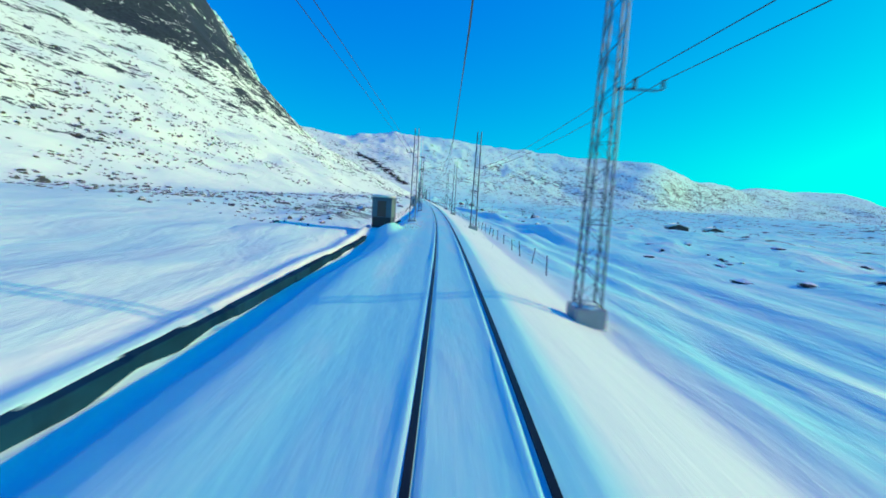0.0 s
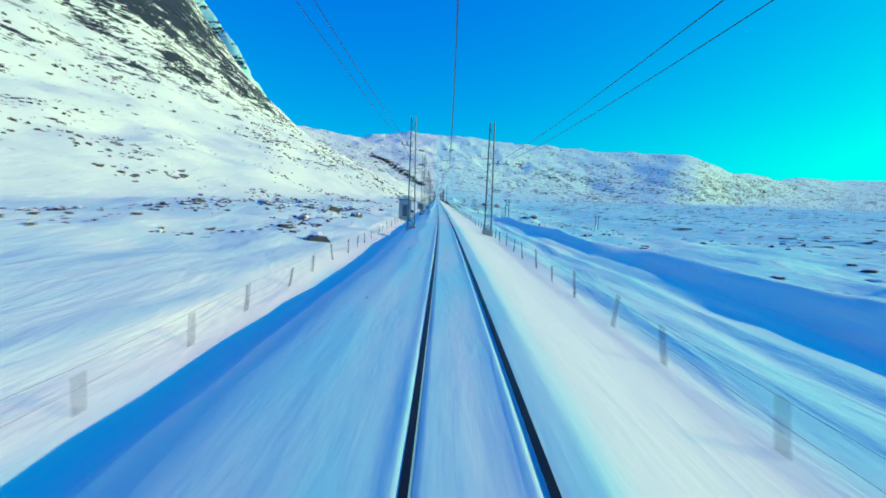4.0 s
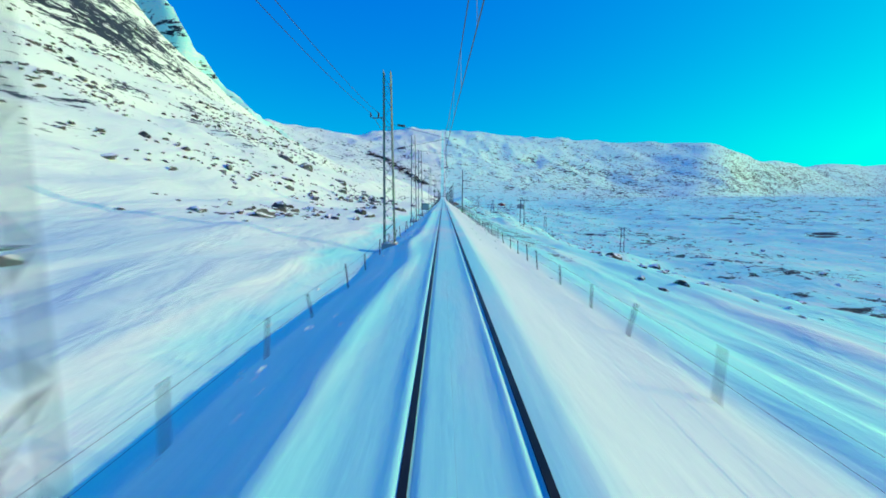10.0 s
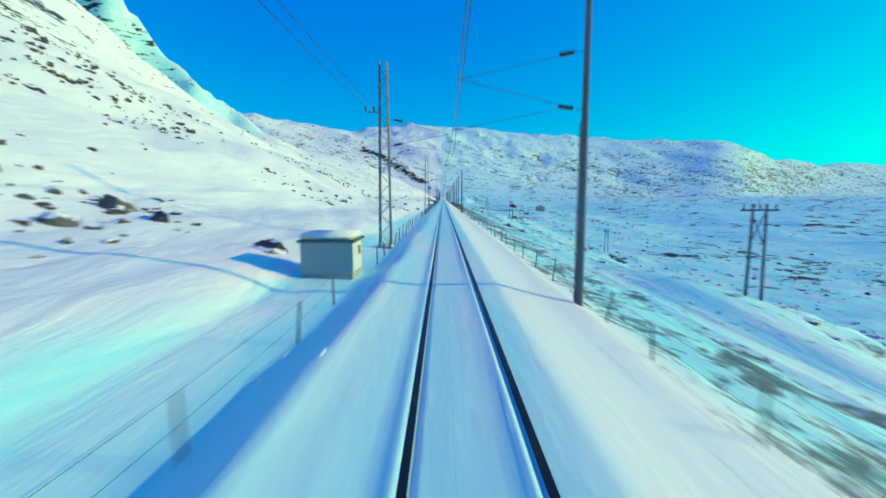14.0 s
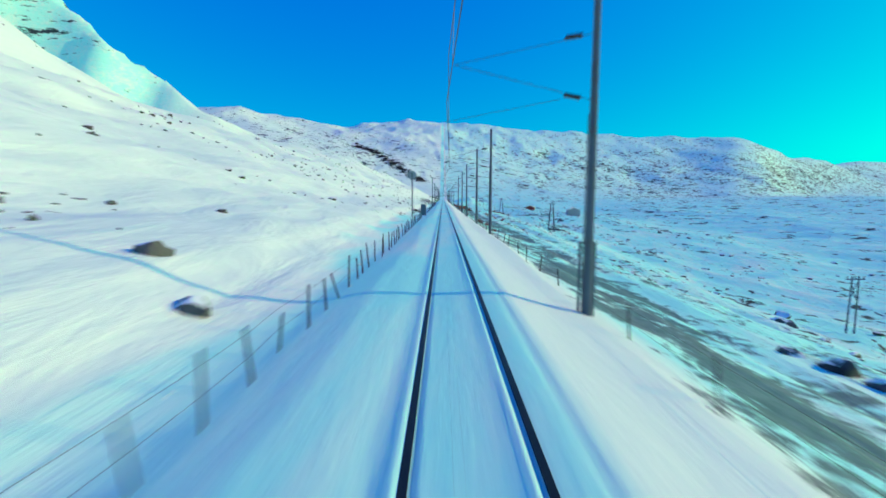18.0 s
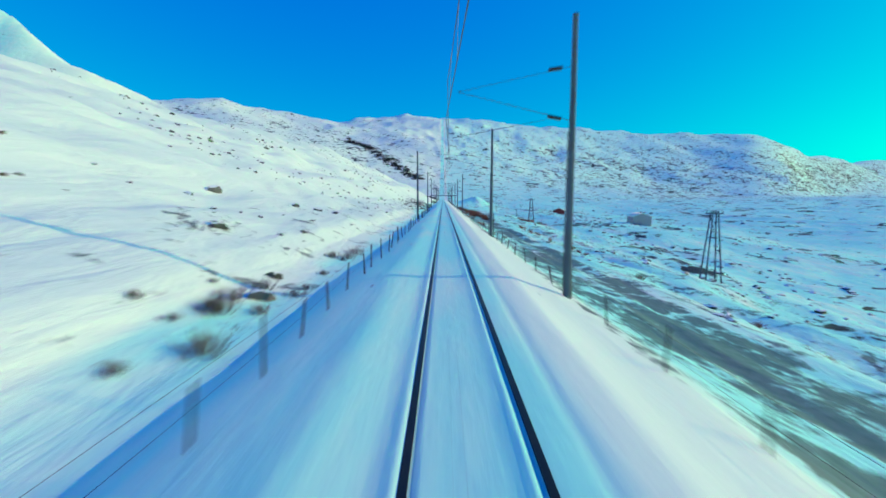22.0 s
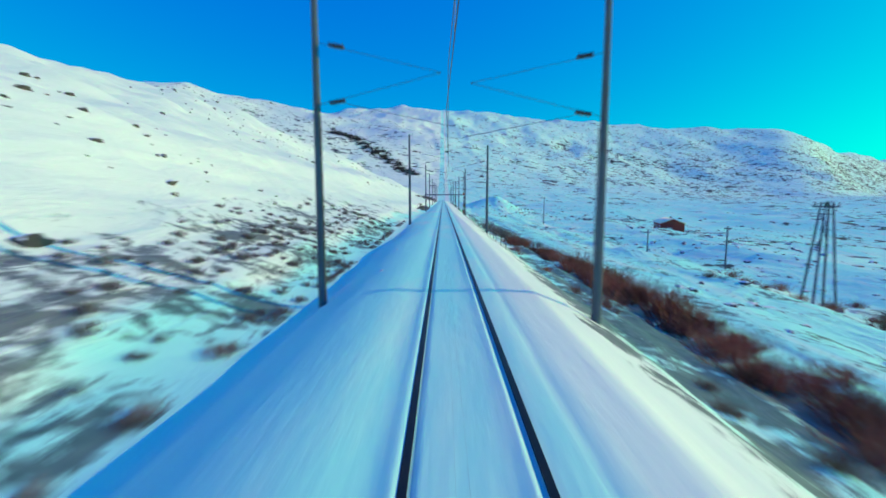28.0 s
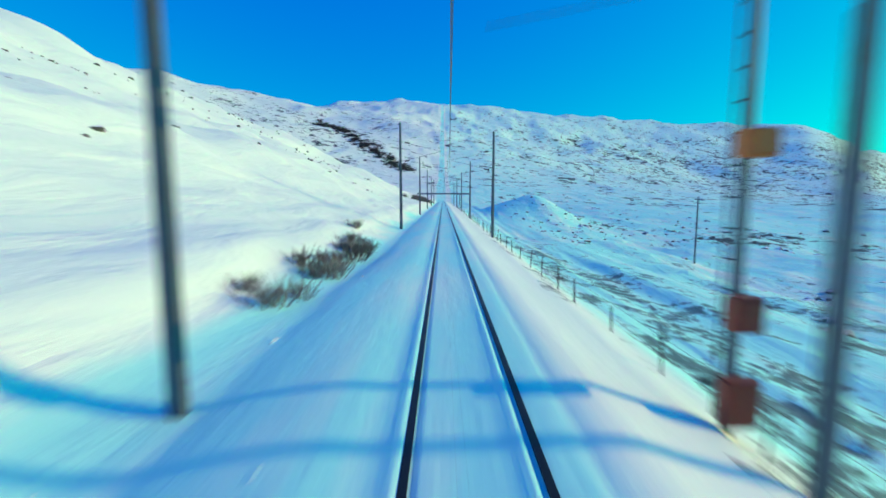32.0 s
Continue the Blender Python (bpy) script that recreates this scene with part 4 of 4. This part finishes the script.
for z in (8.4, 7.9):
    bm = bmesh.new()
    rod(bm, (0, .08, z), (0, .28, z), .13, .13, 14)
    part("lamp_hood", bm, DARK, ob)
bm = bmesh.new()
for k in range(16):
    bar(bm, (-.16, -.14, .5 + k * .5), (.16, -.14, .5 + k * .5), .03, .03)
for x in (-.16, .16):
    bar(bm, (x, -.14, .3), (x, -.14, 8.6), .03, .03)
part("ladder", bm, ZINC, ob)
ob = thing("lineside_sign", stand(154.7, -4.1, 0, .1), "small dark round marker on a thin post in the snowy ditch", "sign")
bm = bmesh.new()
rod(bm, (0, 0, -.4), (0, 0, 1.65), .035, n=8)
part("post", bm, ZINC, ob)
bm = bmesh.new()
rod(bm, (0, -.02, 1.65), (0, .02, 1.65), .19, .19, 20)
part("plate", bm, DARK, ob)

# ---- road bridge far ahead ----
ob = thing("foot_bridge", stand(1010, 0, z=0), "dark flat timber bridge across the line far ahead", "bridge")
bm = bmesh.new()
box(bm, -14, 14, -2, 2, 4.5, 5.2)
bevelled(bm, .05)
part("deck", bm, TIMBER, ob)
for sx in (-1, 1):
    for y in (-1.2, 1.2):
        bm = bmesh.new()
        rod(bm, (sx * 8.5, y, -1.5), (sx * 8.5, y, 4.5), .14, n=8)
        part("pier", bm, TIMBER, ob)


# ---- rocks ----
def rock_mesh(seed):
    bm = bmesh.new()
    bmesh.ops.create_icosphere(bm, subdivisions=2, radius=.5)
    off = Vector((seed * 7.3, seed * 3.1, seed * 1.7))
    r = random.Random(seed)
    cuts = [(Vector((r.gauss(0, 1), r.gauss(0, 1), r.gauss(.2, .6))).normalized(), r.uniform(.24, .4)) for _ in range(9)]
    for v in bm.verts:
        for n, d in cuts:
            v.co -= n * max(v.co.dot(n) - d, 0)
        v.co *= 1.15 + .4 * noise.noise(v.co * 2.6 + off) + .15 * noise.noise(v.co * 6 + off)
        v.co.z *= .75
    me = bpy.data.meshes.new("boulder")
    bm.to_mesh(me)
    bm.free()
    me.materials.append(ROCK)
    return me


rocks = [rock_mesh(k) for k in range(7)]
rnd = random.Random(12)


def boulder(s, u, size, label="", tall=1.0):
    z = ground_z(s, u)
    ob = share("boulder", rnd.choice(rocks), None, Matrix.Translation(at(s, u, z - size * .06)) @ Euler((rnd.uniform(-.3, .3), rnd.uniform(-.3, .3), rnd.uniform(0, 6.3))).to_matrix().to_4x4() @ Matrix.Diagonal((size * rnd.uniform(.9, 1.5), size * rnd.uniform(.8, 1.3), size * tall, 1)))
    return tagged(ob, label or "dark grey angular boulder half buried in snow", "boulder", "boulders on the slope")


for k in range(270):
    for _ in range(12):
        s = rnd.uniform(60, 440) if k < 150 else rnd.uniform(440, 900) if k < 170 else rnd.uniform(225, 370)
        u = -(9 + abs(rnd.gauss(0, 30)))
        if rough(s / 22, u / 14, 71, 3) > .25:
            break
    if u > -12 and rnd.random() < .6:
        u -= 12
    boulder(s, u, rnd.choice((.6, .8, 1.0, 1.3, 1.8)) * rnd.uniform(.8, 1.2) * (1.0 if s < 430 else .6))
for s, u, size in ((346, -32, 4.2), (337, -34, 3.6), (355, -26, 2.4), (299, -11, 2.0), (296, -9.5, 1.6), (565, -19, 1.5), (290, -10, 1.4), (356, -8, 1.4), (236.5, 29.2, 2.2), (236, 26.8, 1.8), (420, -8, 1.0), (421.5, -10, .9), (424, -7.2, .7), (418.5, -9.6, .7), (572, -12.5, 1.0), (570, -14, .8), (574.5, -11.5, .7), (120, 27, 2.6), (114, 26, 2.2), (126, 29, 1.8), (252, 24, 1.2), (300, 22, 2.2), (304, 24, 2.8), (296, 26, 2.0), (437, 18, 1.4), (433, 16.5, 1.2), (443, -6.6, 1.1), (446, -9.4, 1.2), (450, 16, 1.5), (448, 16.6, 1.3), (452, 15.4, 1.0), (446, 17.5, 1.2), (268, 14.6, .9), (270, 13, .8), (266, 12.5, .6), (283, -31.7, 1.2), (289, -29.3, 1.1), (255, -15, 1.0), (686, -13.2, 1.0), (322, -8.3, 2.1), (338, -15.6, 2.0), (327, -9.2, .9), (288, -12.5, 1.5), (286, -17, 1.8), (292, -15.6, 1.6), (366, 49, 3.2), (370, 52, 3.6), (364, 45, 2.4), (496, 49, 3.2), (503, 54, 2.6), (376, 39, 2.0), (543, -6.6, 1.1), (546, -7.2, .7), (551, -11.8, .9), (665, -94, 4.0), (640, -60, 2.0)):
    boulder(s, u, size, "large dark grey angular boulder standing out of the snow")


def scatter(name, count, pick, size, mat, label, seed, tall=.6, clump=True):
    """Many small stones in one mesh."""
    r = random.Random(seed)
    shapes = []
    for k in range(6):
        bm = bmesh.new()
        bmesh.ops.create_icosphere(bm, subdivisions=1, radius=.5)
        for v in bm.verts:
            v.co *= 1 + 1.0 * noise.noise(v.co * 3 + Vector((k * 5, seed, 0)))
        shapes.append((np.array([v.co[:] for v in bm.verts]), [[v.index for v in f.verts] for f in bm.faces]))
        bm.free()
    vs, fs, n = [], [], 0
    places = []
    while len(places) < count:
        s, u = pick(r)
        if not clump or rough(s / 22, u / 14, 71, 3) + r.gauss(0, .25) > .2:
            places.append((s, u))
    zs = land([p[0] for p in places], [p[1] for p in places])
    for (s, u), z in zip(places, zs):
        v, f = r.choice(shapes)
        a, q = r.uniform(0, 6.3), size(r, s, u)
        c, d = math.cos(a) * q, math.sin(a) * q
        p = at(s, u, float(z))
        w = np.stack([p.x + v[:, 0] * c * 1.4 - v[:, 1] * d, p.y + v[:, 0] * d * 1.4 + v[:, 1] * c, p.z + v[:, 2] * q * tall], -1)
        vs.append(w)
        fs += [[i + n for i in q2] for q2 in f]
        n += len(v)
    me = bpy.data.meshes.new(name)
    me.from_pydata(np.concatenate(vs), [], fs)
    me.materials.append(mat)
    return tagged(new(name, me), label, "stones", kind="stuff")


scatter("scree", 7000, lambda r: (r.uniform(40, 460) if r.random() < .86 else r.uniform(460, 950), -(12 + abs(r.gauss(0, 50)))), lambda r, s, u: r.choice((.12, .16, .22, .3, .45)) * (1 + abs(u) / 60), SCREE, "small dark stones poking through the snow of the slope", 5, .85)
scatter("tussocks", 2600, lambda r: (r.uniform(0, 950), 16 + abs(r.gauss(0, 50))), lambda r, s, u: r.choice((.15, .25, .4, .7)) * (1 + abs(u) / 90), SCREE, "stones and tussocks poking through the valley snow", 6)


scatter("snow_clods", 900, lambda r: (lambda s: (s, -(r.uniform(2.2, 5.5)) if r.random() < .88 else r.uniform(2.4, 5.0)))(r.choice((r.gauss(48, 5), r.gauss(205, 14), r.gauss(232, 8), r.gauss(300, 20), r.uniform(20, 800)))), lambda r, s, u: r.uniform(.04, .15), SNOW, "loose clods of snow beside the track", 8, .7, False)


# ---- shrubs ----
def shrub_mesh(seed, high=1.3, count=70, mat=TWIG):
    r = random.Random(seed)
    bm = bmesh.new()
    for _ in range(count):
        a, o = r.uniform(0, 6.3), r.uniform(0, .7)
        p = Vector((math.cos(a) * o, math.sin(a) * o, -.1))
        d = Vector((math.cos(a) * o * .9 + r.gauss(0, .25), math.sin(a) * o * .9 + r.gauss(0, .25), 1)).normalized()
        h = high * r.uniform(.5, 1.1)
        q = p + d * h * .55
        e = q + (d + Vector((r.gauss(0, .3), r.gauss(0, .3), 0))).normalized() * h * .5
        rod(bm, p, q, .018, .012, 3)
        rod(bm, q, e, .012, .004, 3)
        for _ in range(3):
            b = p.lerp(q, r.uniform(.5, 1))
            rod(bm, b, b + (d + Vector((r.gauss(0, .7), r.gauss(0, .7), .2))).normalized() * h * .35, .009, .003, 3)
    me = bpy.data.meshes.new("shrub")
    bm.to_mesh(me)
    bm.free()
    me.materials.append(mat)
    return me


shrubs = [shrub_mesh(k, 1.0 + .15 * k) for k in range(6)]
grey_shrubs = [shrub_mesh(k + 20, .9 + .12 * k, 60, TWIG_GREY) for k in range(5)]


def shrub(s, u, size, label, kinds=shrubs):
    ob = share("shrub", rnd.choice(kinds), None, Matrix.Translation(at(s, u, ground_z(s, u))) @ Matrix.Rotation(rnd.uniform(0, 6.3), 4, "Z") @ Matrix.Diagonal((size * 1.2, size * 1.2, size, 1)))
    return tagged(ob, label, "shrub", "bare shrubs by the line")


for k in range(112):
    s = rnd.uniform(650, 758) if k < 25 else rnd.uniform(676, 746)
    shrub(s, rnd.gauss(np.interp(s, [650, 680, 710, 735, 758], [13.5, 11.6, 11.6, 9.4, 7.5]), 1.0), rnd.uniform(.6, 1.1), "dense reddish-brown leafless shrub below the embankment" if s < 728 else "dense grey-brown leafless shrub below the embankment", shrubs if s < 728 else grey_shrubs)
for k in range(16):
    s = rnd.uniform(640, 732)
    shrub(s, 6.4 + abs(rnd.gauss(0, 1.0)), rnd.uniform(.25, .45), "low reddish-brown leafless shrub on the embankment slope")
for k in range(8):
    s = rnd.uniform(740, 800)
    shrub(s, 6.6 + abs(rnd.gauss(0, 1.4)), rnd.uniform(.2, .4), "grey-brown leafless shrub below the embankment", grey_shrubs)
for k in range(16):
    s = rnd.uniform(777, 803)
    shrub(s, -(4.5 + abs(rnd.gauss(0, 1.3))), rnd.uniform(.45, .85), "leafless grey-brown shrub beside the snow slope", grey_shrubs)
for s, u, size in ((780.6, -5.3, .75), (781.8, -4.9, .6), (787, -4.9, .8), (790, -4.8, .8)):
    shrub(s, u, size, "wispy leafless grey-brown shrub on the snow bank", grey_shrubs)
for k in range(16):
    s = rnd.uniform(500, 640)
    shrub(s, -(6.5 + abs(rnd.gauss(0, 3))), rnd.uniform(.15, .35), "small leafless grey shrub poking through the snow", grey_shrubs)
for k in range(12):
    s = rnd.uniform(480, 640)
    shrub(s, 6.2 + abs(rnd.gauss(0, 1.0)), rnd.uniform(.2, .45), "small brown shrub on the embankment slope")
for k in range(28):
    s = rnd.uniform(540, 660)
    shrub(s, rnd.gauss(np.interp(s, [540, 610, 660], [20, 23, 19]), 1.6), rnd.uniform(.3, .7), "low brown shrub beyond the snowed-in road")


for k in range(14):
    s = rnd.uniform(536, 556)
    shrub(s, -(5.6 + abs(rnd.gauss(0, 1.0))), rnd.uniform(.25, .55), "leafless grey-brown shrub among rocks on the snow bank", grey_shrubs)
for k in range(24):
    s = rnd.uniform(690, 725)
    shrub(s, rnd.gauss(33, 3), rnd.uniform(.5, 1.0), "low reddish-brown shrub beside the pole frame in the valley")
# ---- birch thicket in a gully of the hillside far ahead ----
def thicket(name, line, count, wide, label, seed, low=.9, high=1.8, mat=TWIG_GREY):
    """Bare clumps of twigs along a line of (s, u), joined into one mesh."""
    r = random.Random(seed)
    shape = grey_shrubs[1]
    v = np.empty(len(shape.vertices) * 3)
    shape.vertices.foreach_get("co", v)
    v = v.reshape(-1, 3)
    f = np.array([list(q.vertices)[:3] for q in shape.polygons if len(q.vertices) == 4] + [[q.vertices[0], q.vertices[2], q.vertices[3]] for q in shape.polygons if len(q.vertices) == 4])
    vs, fs = [], []
    for k in range(count):
        w = r.random()
        i = min(int(w * (len(line) - 1)), len(line) - 2)
        b = w * (len(line) - 1) - i
        s = line[i][0] + (line[i + 1][0] - line[i][0]) * b + r.gauss(0, wide)
        u = line[i][1] + (line[i + 1][1] - line[i][1]) * b + r.gauss(0, wide * .5)
        u = min(u, -5.4)
        a, q = r.uniform(0, 6.3), r.uniform(low, high)
        c, d = math.cos(a) * q * 1.5, math.sin(a) * q * 1.5
        x, y, z = at(s, u, ground_z(s, u))
        vs.append(np.stack([x + v[:, 0] * c - v[:, 1] * d, y + v[:, 0] * d + v[:, 1] * c, z + v[:, 2] * q], -1))
        fs.append(f + k * len(v))
    me = bpy.data.meshes.new(name)
    me.from_pydata(np.concatenate(vs), [], np.concatenate(fs).tolist())
    me.materials.append(mat)
    return tagged(new(name, me), label, "thicket", kind="stuff")


thicket("birch_thicket", [(1560, -215), (1470, -155), (1370, -92), (1280, -38)], 190, 10.0, "dark leafless birch thicket running down a snowy gully", 31, 2.5, 5.0, TWIG_DARK)
thicket("birch_thicket", [(935, -9), (960, -10), (990, -12)], 50, 4.0, "dark leafless birch thicket beside the line far ahead", 32)
thicket("birch_scrub", [(684, -8), (700, -8.5), (726, -8)], 260, 5.5, "low leafless grey-brown birch scrub on the snowy bank", 33, .12, .32)
thicket("birch_scrub", [(640, -8.5), (684, -8.5)], 40, 5.0, "sparse leafless grey scrub poking through the snow", 34, .15, .4)
